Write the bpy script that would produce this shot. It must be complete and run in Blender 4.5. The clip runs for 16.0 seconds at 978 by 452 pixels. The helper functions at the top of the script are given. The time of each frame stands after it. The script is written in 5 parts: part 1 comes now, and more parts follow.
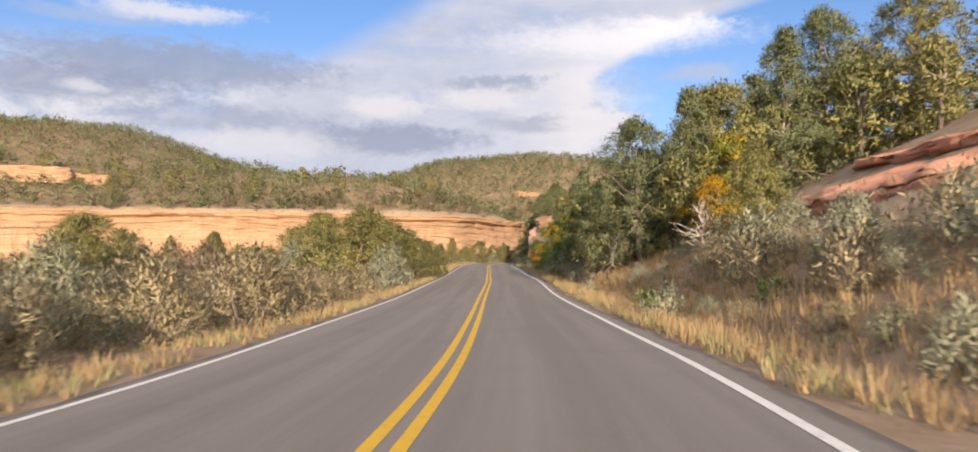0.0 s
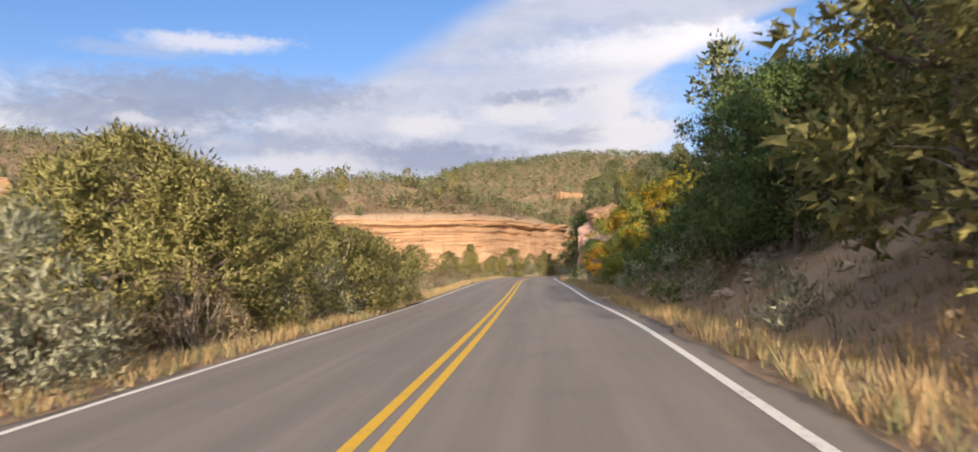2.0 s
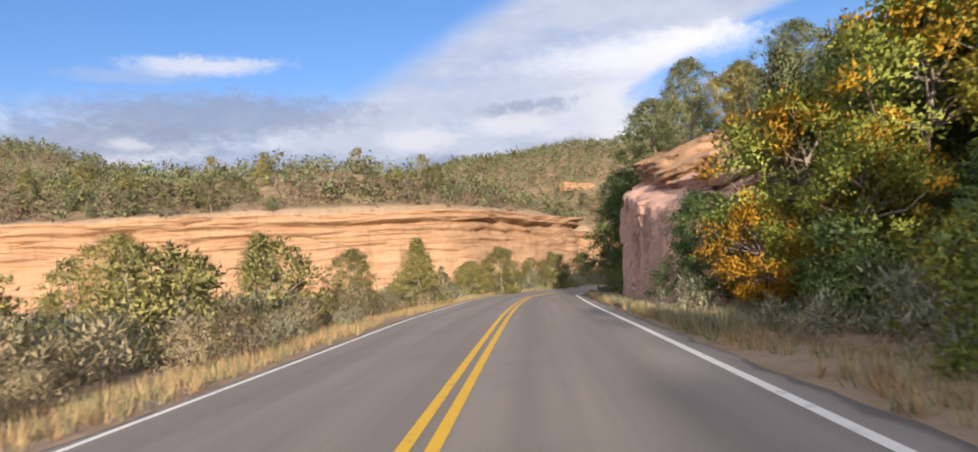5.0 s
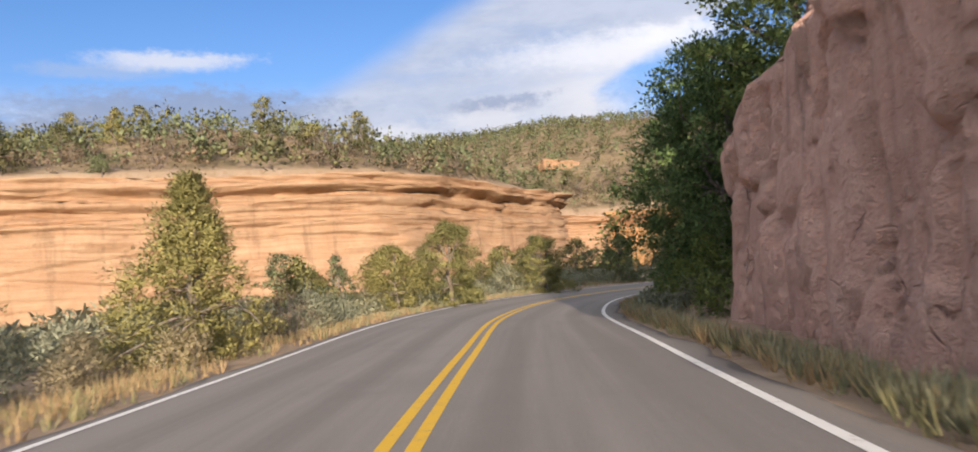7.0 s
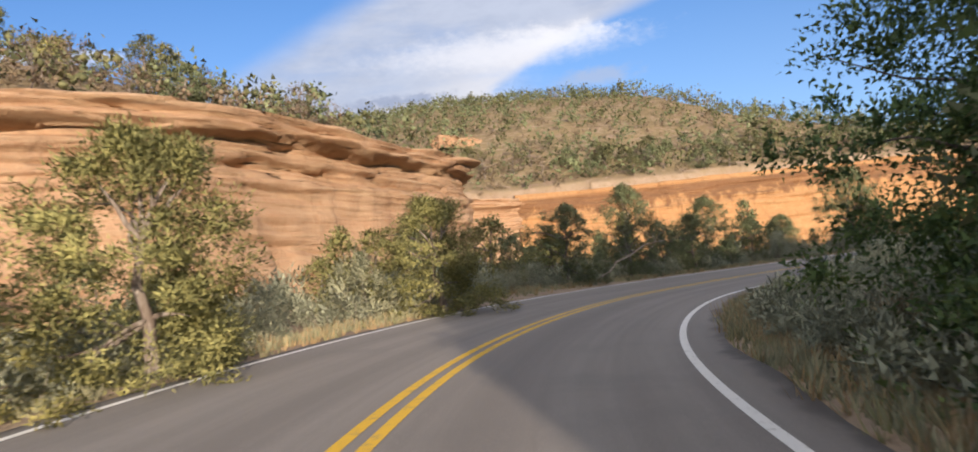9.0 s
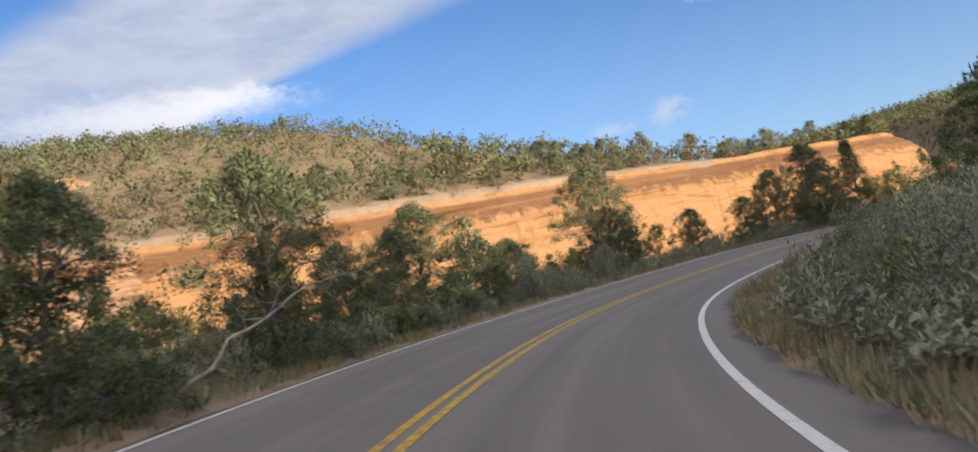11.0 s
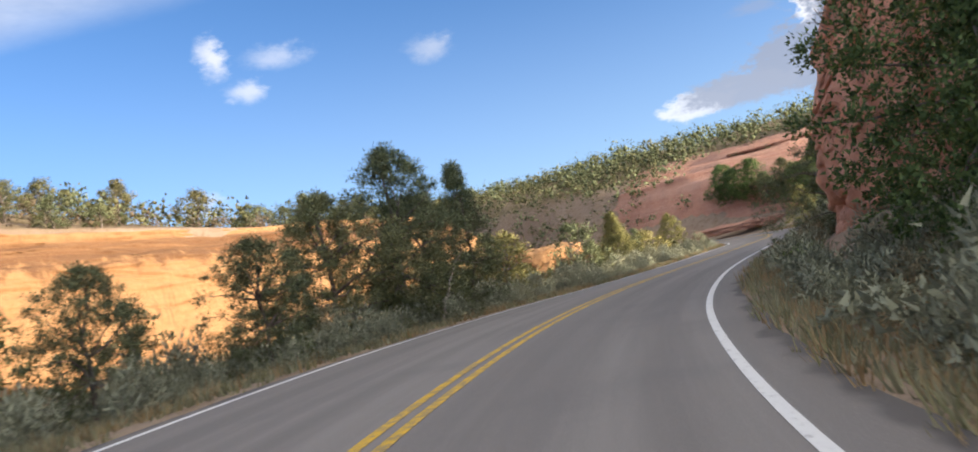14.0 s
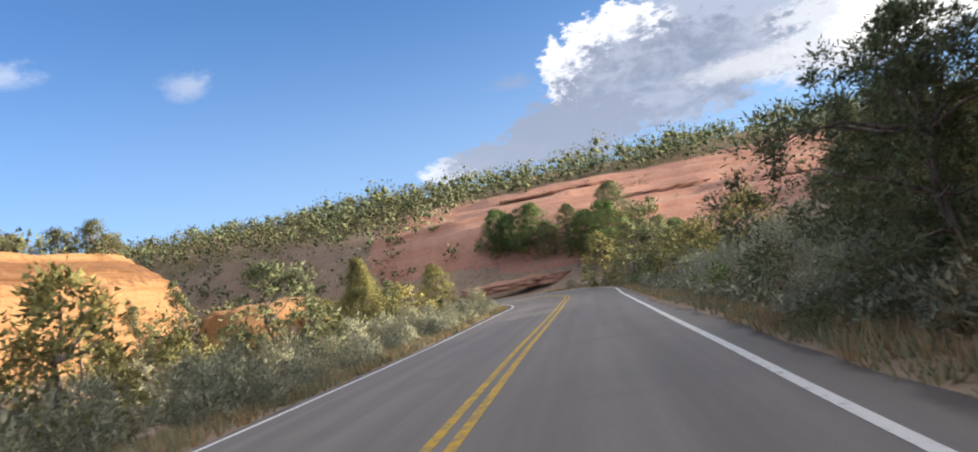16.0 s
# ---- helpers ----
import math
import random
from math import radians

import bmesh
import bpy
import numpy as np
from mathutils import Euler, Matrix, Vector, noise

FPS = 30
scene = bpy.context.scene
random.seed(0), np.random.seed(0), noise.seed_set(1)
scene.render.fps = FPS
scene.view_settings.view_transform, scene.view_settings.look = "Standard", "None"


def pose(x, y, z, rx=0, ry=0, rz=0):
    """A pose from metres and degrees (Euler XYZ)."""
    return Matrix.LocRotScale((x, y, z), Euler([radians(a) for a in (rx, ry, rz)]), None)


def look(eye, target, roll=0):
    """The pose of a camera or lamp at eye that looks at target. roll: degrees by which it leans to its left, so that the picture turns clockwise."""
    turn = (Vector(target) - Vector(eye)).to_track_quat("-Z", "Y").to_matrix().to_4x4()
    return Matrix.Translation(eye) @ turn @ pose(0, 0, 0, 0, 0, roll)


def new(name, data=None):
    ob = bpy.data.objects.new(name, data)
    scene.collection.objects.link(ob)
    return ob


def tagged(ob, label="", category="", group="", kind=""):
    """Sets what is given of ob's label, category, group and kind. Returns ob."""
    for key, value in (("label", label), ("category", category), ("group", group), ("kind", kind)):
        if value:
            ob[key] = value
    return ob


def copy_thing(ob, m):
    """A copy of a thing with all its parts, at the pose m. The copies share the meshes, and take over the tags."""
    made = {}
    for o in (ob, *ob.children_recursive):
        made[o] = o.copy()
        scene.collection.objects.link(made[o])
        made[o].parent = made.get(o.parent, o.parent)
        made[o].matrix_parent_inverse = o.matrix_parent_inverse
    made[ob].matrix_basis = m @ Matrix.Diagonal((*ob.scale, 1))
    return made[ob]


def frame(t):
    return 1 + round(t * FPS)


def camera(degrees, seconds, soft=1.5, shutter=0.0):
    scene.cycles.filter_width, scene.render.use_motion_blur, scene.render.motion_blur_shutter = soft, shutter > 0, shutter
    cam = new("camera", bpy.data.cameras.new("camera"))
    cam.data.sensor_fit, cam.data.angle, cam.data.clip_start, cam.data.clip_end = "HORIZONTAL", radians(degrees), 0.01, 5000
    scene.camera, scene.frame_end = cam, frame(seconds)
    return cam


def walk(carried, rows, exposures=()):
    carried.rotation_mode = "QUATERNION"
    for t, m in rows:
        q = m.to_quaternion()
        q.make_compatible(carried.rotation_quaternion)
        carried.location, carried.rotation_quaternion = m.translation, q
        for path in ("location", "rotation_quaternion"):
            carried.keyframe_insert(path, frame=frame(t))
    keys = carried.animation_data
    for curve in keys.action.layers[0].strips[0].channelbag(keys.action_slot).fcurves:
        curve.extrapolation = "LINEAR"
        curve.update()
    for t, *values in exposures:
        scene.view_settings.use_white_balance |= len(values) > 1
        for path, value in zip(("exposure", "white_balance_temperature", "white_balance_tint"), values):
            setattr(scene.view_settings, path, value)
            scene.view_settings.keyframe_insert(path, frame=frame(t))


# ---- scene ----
# The way of the car: seconds, eye, a point looked at, lean.
PATH = [
    (0, (-0.061, -0.000, 1.265), (-0.135, 9.988, 1.750), -0.22),
    (0.5, (0.434, 8.549, 1.172), (0.157, 18.529, 1.735), -0.36),
    (1, (0.620, 16.997, 1.099), (0.166, 26.968, 1.713), -0.78),
    (1.5, (0.634, 25.208, 1.084), (0.057, 35.171, 1.711), -1.42),
    (2, (0.779, 32.877, 1.158), (0.158, 42.834, 1.848), -2.15),
    (2.5, (0.863, 39.847, 1.333), (0.229, 49.801, 2.059), -2.58),
    (3, (0.787, 46.205, 1.349), (0.175, 56.155, 2.146), -2.79),
    (3.5, (0.493, 52.267, 1.333), (-0.181, 62.212, 2.129), -3.90),
    (4, (0.330, 58.387, 1.397), (-0.266, 68.349, 2.040), -5.01),
    (4.5, (0.307, 64.708, 1.511), (-0.192, 74.670, 2.224), -4.99),
    (5, (0.354, 71.291, 1.685), (-0.242, 81.238, 2.522), -4.54),
    (5.5, (0.410, 78.112, 1.869), (-0.159, 88.061, 2.706), -4.36),
    (6, (0.365, 85.059, 1.979), (-0.116, 95.013, 2.808), -4.89),
    (6.5, (0.260, 91.945, 2.048), (-0.109, 101.907, 2.840), -5.06),
    (7, (0.179, 98.564, 2.088), (-0.080, 108.532, 2.845), -4.97),
    (7.5, (0.258, 104.843, 2.128), (0.118, 114.815, 2.855), -5.92),
    (8, (0.277, 110.850, 2.186), (0.341, 120.824, 2.901), -6.27),
    (8.5, (0.630, 116.638, 2.252), (1.043, 126.608, 2.915), -5.88),
    (9, (1.222, 122.283, 2.277), (2.290, 132.205, 2.909), -6.45),
    (9.5, (2.173, 127.788, 2.293), (4.080, 137.587, 2.874), -7.90),
    (10, (3.620, 133.112, 2.289), (6.600, 142.642, 2.849), -9.72),
    (10.5, (5.633, 138.218, 2.244), (9.685, 147.337, 2.902), -11.34),
    (11, (8.068, 143.105, 2.198), (13.090, 151.722, 2.922), -12.49),
    (11.5, (11.023, 147.663, 2.112), (16.986, 155.661, 2.804), -13.13),
    (12, (14.435, 151.791, 2.004), (21.208, 159.114, 2.716), -13.50),
    (12.5, (18.224, 155.458, 1.946), (25.696, 162.066, 2.654), -13.45),
    (13, (22.387, 158.770, 1.920), (30.462, 164.625, 2.633), -13.07),
    (13.5, (27.104, 161.699, 1.925), (35.705, 166.753, 2.613), -12.55),
    (14, (32.269, 164.186, 1.942), (41.295, 168.434, 2.641), -12.69),
    (14.5, (37.500, 166.223, 1.958), (46.938, 169.446, 2.686), -12.71),
    (15, (42.447, 167.722, 2.033), (52.124, 170.144, 2.736), -12.40),
    (15.5, (47.344, 168.699, 2.069), (57.172, 170.398, 2.789), -11.84),
    (16, (52.389, 169.286, 2.061), (62.288, 170.478, 2.833), -11.22),
]
cam = camera(65.0, 16.0, soft=1.7, shutter=0.15)
walk(cam, [(t, look(eye, target, roll)) for t, eye, target, roll in PATH],
     [(0, 0.85, 6550, 14), (3, 0.85, 6350, 13), (7.5, 0.8, 6100, 12), (10.5, 0.75, 6100, 11), (12.5, 0.8, 6100, 10), (14, 1.2, 6100, 10), (16, 1.15, 6050, 10)])

# ------------------------------------------------------------------ light
SUN_AZ, SUN_EL = 173.5, 10.0          # degrees: clockwise from +y, above the horizon
to_sun = Vector((math.sin(radians(SUN_AZ)) * math.cos(radians(SUN_EL)),
                 math.cos(radians(SUN_AZ)) * math.cos(radians(SUN_EL)), math.sin(radians(SUN_EL))))
sun = new("sun", bpy.data.lights.new("sun", "SUN"))
sun.data.energy, sun.data.angle, sun.data.color = 5.0, radians(0.6), (1.0, 0.81, 0.60)
sun.matrix_world = look((0, 0, 60), tuple(Vector((0, 0, 60)) - to_sun))


class Nodes:
    """Short hand for wiring shader nodes."""

    def __init__(self, tree):
        self.tree = tree
        tree.nodes.clear()

    def add(self, kind, **sockets):
        node = self.tree.nodes.new(kind)
        for key, value in sockets.items():
            self.put(node.inputs[int(key[1:]) if key[0] == "i" and key[1:].isdigit() else key.replace("_", " ")], value)
        return node

    def put(self, socket, value):
        if hasattr(value, "is_output"):
            self.tree.links.new(value, socket)
        else:
            socket.default_value = value

    def math(self, op, a, b=0.0, c=0.0):
        node = self.add("ShaderNodeMath", i0=a, i1=b, i2=c)
        node.operation = op
        return node.outputs[0]

    def step(self, x, lo, hi):
        flip = not hasattr(lo, "is_output") and not hasattr(hi, "is_output") and lo > hi
        n = self.add("ShaderNodeMapRange", i0=x, i1=hi if flip else lo, i2=lo if flip else hi, i3=1.0 if flip else 0.0, i4=0.0 if flip else 1.0)
        n.interpolation_type = "SMOOTHSTEP"
        return n.outputs[0]

    def mix(self, f, a, b):
        n = self.add("ShaderNodeMix")
        n.data_type = "RGBA"
        self.put(n.inputs[0], f), self.put(n.inputs[6], a), self.put(n.inputs[7], b)
        return n.outputs[2]

    def noise(self, vector, scale, detail=4.0, rough=0.55, distort=0.0):
        n = self.add("ShaderNodeTexNoise", Scale=scale, Detail=detail, Roughness=rough, Distortion=distort)
        self.put(n.inputs["Vector"], vector)
        return n.outputs[0]

    def scaled(self, vector, x, y, z):
        n = self.add("ShaderNodeMapping")
        self.put(n.inputs[0], vector)
        n.inputs["Scale"].default_value = (x, y, z)
        return n.outputs[0]


def make_world():
    world = bpy.data.worlds.new("sky")
    world.use_nodes = True
    scene.world = world
    n = Nodes(world.node_tree)
    sky = n.add("ShaderNodeTexSky")
    sky.sky_type, sky.sun_disc = "NISHITA", False
    sky.sun_elevation, sky.sun_rotation = radians(SUN_EL), radians(SUN_AZ)
    sky.altitude, sky.air_density, sky.dust_density, sky.ozone_density = 1800.0, 1.0, 0.6, 2.0
    way = n.add("ShaderNodeTexCoord").outputs["Generated"]
    xyz = n.add("ShaderNodeSeparateXYZ", i0=way)
    x, y, z = xyz.outputs
    az = n.math("MULTIPLY", n.math("ARCTAN2", x, y), 57.2958)
    el = n.math("MULTIPLY", n.math("ARCSINE", z), 57.2958)
    # ragged edges: the bearings are pushed about by noise
    flat = n.add("ShaderNodeCombineXYZ", i0=az, i1=n.math("MULTIPLY", el, 1.7), i2=0.0).outputs[0]
    big, fine = n.noise(flat, 0.16, 5, 0.6), n.noise(flat, 0.55, 6, 0.65)
    tiny = n.noise(flat, 1.3, 5, 0.65)
    shove = n.math("ADD", n.math("MULTIPLY", n.math("SUBTRACT", big, 0.5), 3.6), n.math("MULTIPLY", n.math("SUBTRACT", fine, 0.5), 2.6))
    wisp = n.noise(n.add("ShaderNodeCombineXYZ", i0=n.math("MULTIPLY", az, 0.25), i1=el, i2=3.0).outputs[0], 0.45, 6, 0.6)
    a2, e2 = n.math("ADD", az, shove), n.math("ADD", el, n.math("MULTIPLY", shove, 0.35))

    def blob(az0, el0, ra, re, soft=0.5):
        u = n.math("DIVIDE", n.math("SUBTRACT", a2, az0), ra)
        v = n.math("DIVIDE", n.math("SUBTRACT", e2, el0), re)
        d = n.math("SQRT", n.math("ADD", n.math("MULTIPLY", u, u), n.math("MULTIPLY", v, v)))
        d = n.math("ADD", d, n.math("ADD", n.math("MULTIPLY", n.math("SUBTRACT", fine, 0.5), 1.1), n.math("MULTIPLY", n.math("SUBTRACT", tiny, 0.5), 1.0)))
        return n.step(d, 1.0 + soft * 0.5, 1.0 - soft * 0.5)

    def over(base, mask, colour, amount=1.0):
        return n.mix(n.math("MULTIPLY", mask, amount), base, colour)

    air = n.add("ShaderNodeMix")
    air.data_type, air.blend_type = "RGBA", "MULTIPLY"
    air.inputs[0].default_value = 1.0
    n.put(air.inputs[6], sky.outputs[0])
    air.inputs[7].default_value = (SKY * 0.82, SKY * 1.0, SKY * 1.22, 1)
    c = air.outputs[2]
    white, pale, grey, blue_grey = (0.52, 0.50, 0.495, 1), (0.31, 0.33, 0.385, 1), (0.16, 0.185, 0.25, 1), (0.13, 0.16, 0.24, 1)
    # the great anvil with its lit rim, and the layer under it
    above = n.math("MAXIMUM", n.math("SUBTRACT", e2, 17.0), 0.0)
    below = n.math("MINIMUM", n.math("MAXIMUM", n.math("SUBTRACT", 17.0, e2), 0.0), 3.2)
    right = n.math("SUBTRACT", n.math("MULTIPLY_ADD", above, 4.5, 15.0), n.math("MULTIPLY", below, 2.1))
    left = n.math("MULTIPLY_ADD", n.math("SUBTRACT", e2, 14.0), 1.9, -15.0)
    anvil = n.math("MULTIPLY", n.step(n.math("SUBTRACT", right, a2), n.math("MULTIPLY_ADD", above, -0.9, -0.6), n.math("MULTIPLY_ADD", above, 2.2, 1.6)), n.step(n.math("SUBTRACT", a2, left), -2.0, 4.0))
    anvil = n.math("MULTIPLY", anvil, n.step(el, 60.0, 30.0))
    rim = n.step(n.math("SUBTRACT", right, a2), 10.0, 1.0)
    lumps = n.noise(flat, 0.30, 7, 0.62, 0.6)
    layer = n.math("MULTIPLY", n.step(a2, 13.0, 8.0), n.step(e2, 16.0, 11.0))
    heap = n.mix(n.step(lumps, 0.40, 0.62), n.mix(n.step(lumps, 0.22, 0.42), blue_grey, pale), white)
    c = over(c, n.math("MULTIPLY", layer, n.step(wisp, 0.15, 0.5)), heap, 0.92)
    c = over(c, anvil, n.mix(n.math("MULTIPLY", rim, n.step(e2, 18.6, 16.6)), n.mix(n.step(n.math("ADD", n.math("MULTIPLY", wisp, 0.6), n.math("MULTIPLY", lumps, 0.4)), 0.35, 0.65), pale, (0.37, 0.39, 0.445, 1)), white), n.math("MULTIPLY_ADD", n.step(wisp, 0.2, 0.6), 0.3, 0.66))
    for spot, colour, amount in (
            ((-23, 13.6, 10, 1.5, 0.9), grey, 0.75), ((-30, 12.0, 7, 1.2, 1.0), grey, 0.7), ((-20, 10.2, 7, 0.9, 1.1), blue_grey, 0.45),
            ((-8, 9.2, 6, 1.1, 0.9), blue_grey, 0.75), ((0, 13.2, 3.2, 0.7, 0.8), blue_grey, 0.55), ((4, 10.3, 4, 0.6, 0.9), grey, 0.55),
            ((-17, 8.6, 5, 1.0, 0.9), white, 0.6), ((-8, 11.6, 2.6, 0.8, 1.0), white, 0.75), ((-1.0, 12.2, 3.4, 0.9, 1.0), white, 0.75),
            ((7.6, 10.4, 3.2, 1.1, 0.8), white, 0.9), ((-23.5, 17.1, 4.2, 0.6, 1.3), white, 0.75), ((-28.0, 11.9, 1.5, 0.4, 1.3), white, 0.6),
            ((-28, 16.3, 4.0, 0.5, 1.2), pale, 0.4), ((15.0, 13.4, 2.6, 0.6, 1.2), pale, 0.6),
            ((8.5, 16.3, 7.5, 1.0, 1.7), (0.60, 0.58, 0.575, 1), 0.75), ((13.6, 16.8, 3.4, 0.6, 1.4), (0.62, 0.60, 0.59, 1), 0.7),
            # the heap cloud over the valley ahead and the puffs beside it
            ((104.0, 16.4, 8.0, 3.6, 0.7), (0.25, 0.265, 0.31, 1), 0.95), ((95.4, 15.4, 4.8, 2.6, 0.25), white, 0.97), ((91.4, 13.9, 1.9, 2.9, 0.25), white, 0.97),
            ((109.5, 12.2, 8.0, 2.6, 0.5), (0.42, 0.41, 0.41, 1), 0.95), ((114.5, 12.2, 4.5, 2.2, 0.8), (0.85, 0.79, 0.70, 1), 0.9),
            ((98.2, 12.5, 8.2, 3.7, 0.35), n.mix(n.step(n.math("ADD", n.math("MULTIPLY", lumps, 0.6), n.math("MULTIPLY", fine, 0.4)), 0.38, 0.62), (0.12, 0.14, 0.185, 1), (0.225, 0.24, 0.285, 1)), 0.96),
            ((105.0, 11.6, 5.0, 0.8, 0.9), (0.45, 0.43, 0.42, 1), 0.75), ((90.6, 10.2, 5.0, 2.4, 0.4), (0.145, 0.165, 0.215, 1), 0.95),
            ((81.6, 9.0, 2.6, 0.9, 0.5), white, 0.8), ((84.8, 9.3, 4.0, 1.2, 0.5), (0.16, 0.18, 0.23, 1), 0.95), ((87.0, 14.4, 1.6, 0.5, 1.0), grey, 0.5),
            ((47.3, 19.4, 0.9, 1.1, 1.7), white, 0.75), ((49.3, 16.8, 1.1, 0.55, 1.8), white, 0.6), ((52.0, 19.0, 1.6, 0.6, 1.9), white, 0.4),
            ((63.2, 17.6, 1.2, 0.7, 1.9), pale, 0.65), ((45.2, 9.5, 0.9, 0.7, 1.7), white, 0.45), ((41.0, 9.1, 1.4, 0.4, 1.6), white, 0.35)):
        c = over(c, blob(*spot), colour, amount)
    haze = n.step(el, 24.0, 0.0)
    c = over(c, haze, (0.34, 0.36, 0.41, 1), 0.35)
    # unseen cloud added as fill light, brighter sunward as at the valley's right-hand edge
    overhead_fill = n.math("MULTIPLY", n.step(el, 24.0, 34.0), n.step(n.noise(n.scaled(way, 1, 1, 1), 2.2, 5, 0.6), 0.42, 0.62))
    toward = n.math("ADD", n.math("MULTIPLY", x, to_sun.x), n.math("ADD", n.math("MULTIPLY", y, to_sun.y), n.math("MULTIPLY", z, to_sun.z)))
    lit = n.mix(n.step(toward, -0.3, 0.9), (0.50, 0.50, 0.52, 1), (2.2, 1.9, 1.5, 1))
    c = over(c, overhead_fill, lit, 0.85)
    back = n.add("ShaderNodeBackground", Color=c, Strength=1.0)
    n.add("ShaderNodeOutputWorld", Surface=back.outputs[0])


SKY = 0.092
make_world()

# ------------------------------------------------------------------ materials
def material(name, build, rough=0.9, spec=0.2):
    mat = bpy.data.materials.new(name)
    mat.use_nodes = True
    n = Nodes(mat.node_tree)
    at = n.add("ShaderNodeNewGeometry").outputs["Position"]
    bsdf = n.add("ShaderNodeBsdfPrincipled", Roughness=rough)
    bsdf.inputs["Specular IOR Level"].default_value = spec
    n.add("ShaderNodeOutputMaterial", Surface=bsdf.outputs[0])
    build(n, at, bsdf)
    return mat


def relief(n, bsdf, height, strength, distance):
    bump = n.add("ShaderNodeBump", Strength=strength, Distance=distance, Height=height)
    n.put(bsdf.inputs["Normal"], bump.outputs[0])


def rock_look(pale, deep, dark, streaks=0.6, band=1.0, varnish=(0.0, 0.0), bedding=1.0, cracks=0.0):
    def build(n, at, bsdf):
        warp = n.noise(n.scaled(at, 0.05, 0.05, 0.05), 1.0, 3)
        xyz = n.add("ShaderNodeSeparateXYZ", i0=at)
        lift = n.math("ADD", xyz.outputs[2], n.math("MULTIPLY", warp, 1.6))
        beds = n.noise(n.add("ShaderNodeCombineXYZ", i0=n.math("MULTIPLY", xyz.outputs[0], 0.03), i1=n.math("MULTIPLY", xyz.outputs[1], 0.03), i2=lift).outputs[0], 2.2 * band, 5, 0.6)
        blotch = n.noise(at, 0.35, 5, 0.6)
        drip = n.noise(n.scaled(at, 1.0, 1.0, 0.09), 1.1, 4, 0.6)
        grain = n.noise(at, 9.0, 5, 0.7)
        mottle = n.noise(at, 1.7, 6, 0.65)
        c = n.mix(n.math("ADD", n.math("MULTIPLY", n.step(beds, 0.32, 0.68), bedding), n.math("MULTIPLY", n.step(mottle, 0.3, 0.7), 1.0 - bedding)), deep, pale)
        c = n.mix(n.math("MULTIPLY", n.step(blotch, 0.45, 0.75), 0.55), c, deep)
        c = n.mix(n.math("MULTIPLY", n.step(drip, 0.54, 0.72), streaks), c, dark)
        if varnish[1]:
            edge = n.math("ADD", xyz.outputs[2], n.math("MULTIPLY", n.math("SUBTRACT", drip, 0.5), 5.0))
            c = n.mix(n.math("MULTIPLY", n.math("MULTIPLY", n.math("MULTIPLY", n.step(edge, varnish[0], varnish[0] + 1.2), n.step(xyz.outputs[2], 10.7, 10.2)), n.step(beds, 0.2, 0.5)), varnish[1]), c, dark)
        c = n.mix(n.math("MULTIPLY", n.step(grain, 0.35, 0.75), 0.25), c, pale)
        if cracks:
            bend = n.add("ShaderNodeVectorMath", i0=n.scaled(at, 0.62, 0.62, 0.3), i1=n.scaled(n.add("ShaderNodeTexNoise", Vector=at, Scale=0.9, Detail=4.0).outputs[1], 0.55, 0.55, 0.55)).outputs[0]
            split = n.add("ShaderNodeTexVoronoi", Vector=bend, Scale=1.0)
            split.feature = "DISTANCE_TO_EDGE"
            split = n.math("MULTIPLY", n.step(split.outputs["Distance"], 0.016, 0.0), n.step(blotch, 0.42, 0.62))
            c = n.mix(n.math("MULTIPLY", split, cracks), c, dark)
        n.put(bsdf.inputs["Base Color"], c)
        height = n.math("ADD", n.math("ADD", n.math("MULTIPLY", beds, bedding), n.math("MULTIPLY", mottle, 1.0 - bedding)), n.math("ADD", n.math("MULTIPLY", grain, 0.35), n.math("MULTIPLY", blotch, 0.6)))
        if cracks:
            height = n.math("SUBTRACT", height, n.math("MULTIPLY", split, 0.35))
        relief(n, bsdf, height, 1.0, 0.22)
    return build


ROCK = material("orange_sandstone", rock_look((0.46, 0.32, 0.20, 1), (0.35, 0.20, 0.112, 1), (0.13, 0.075, 0.05, 1), 0.42, 2.0, (0.0, 0.0), 0.62), 0.92)
GOLD_ROCK = material("golden_sandstone", rock_look((0.41, 0.245, 0.115, 1), (0.33, 0.17, 0.072, 1), (0.11, 0.05, 0.027, 1), 0.4, 0.6, (7.8, 0.78), 0.4), 0.92)
RED_ROCK = material("red_sandstone", rock_look((0.70, 0.385, 0.265, 1), (0.59, 0.27, 0.165, 1), (0.2, 0.095, 0.07, 1), 0.3, 1.0, (0.0, 0.0), 0.15, 0.22), 0.9)
DUSKY_ROCK = material("dusky_sandstone", rock_look((0.66, 0.44, 0.345, 1), (0.53, 0.32, 0.245, 1), (0.17, 0.12, 0.10, 1), 0.55, 1.0, (0.0, 0.0), 0.1, 0.22), 0.9)
SLICK = material("slickrock", rock_look((0.50, 0.30, 0.215, 1), (0.40, 0.19, 0.125, 1), (0.20, 0.11, 0.08, 1), 0.25, 0.7, (0.0, 0.0), 0.6), 0.9)


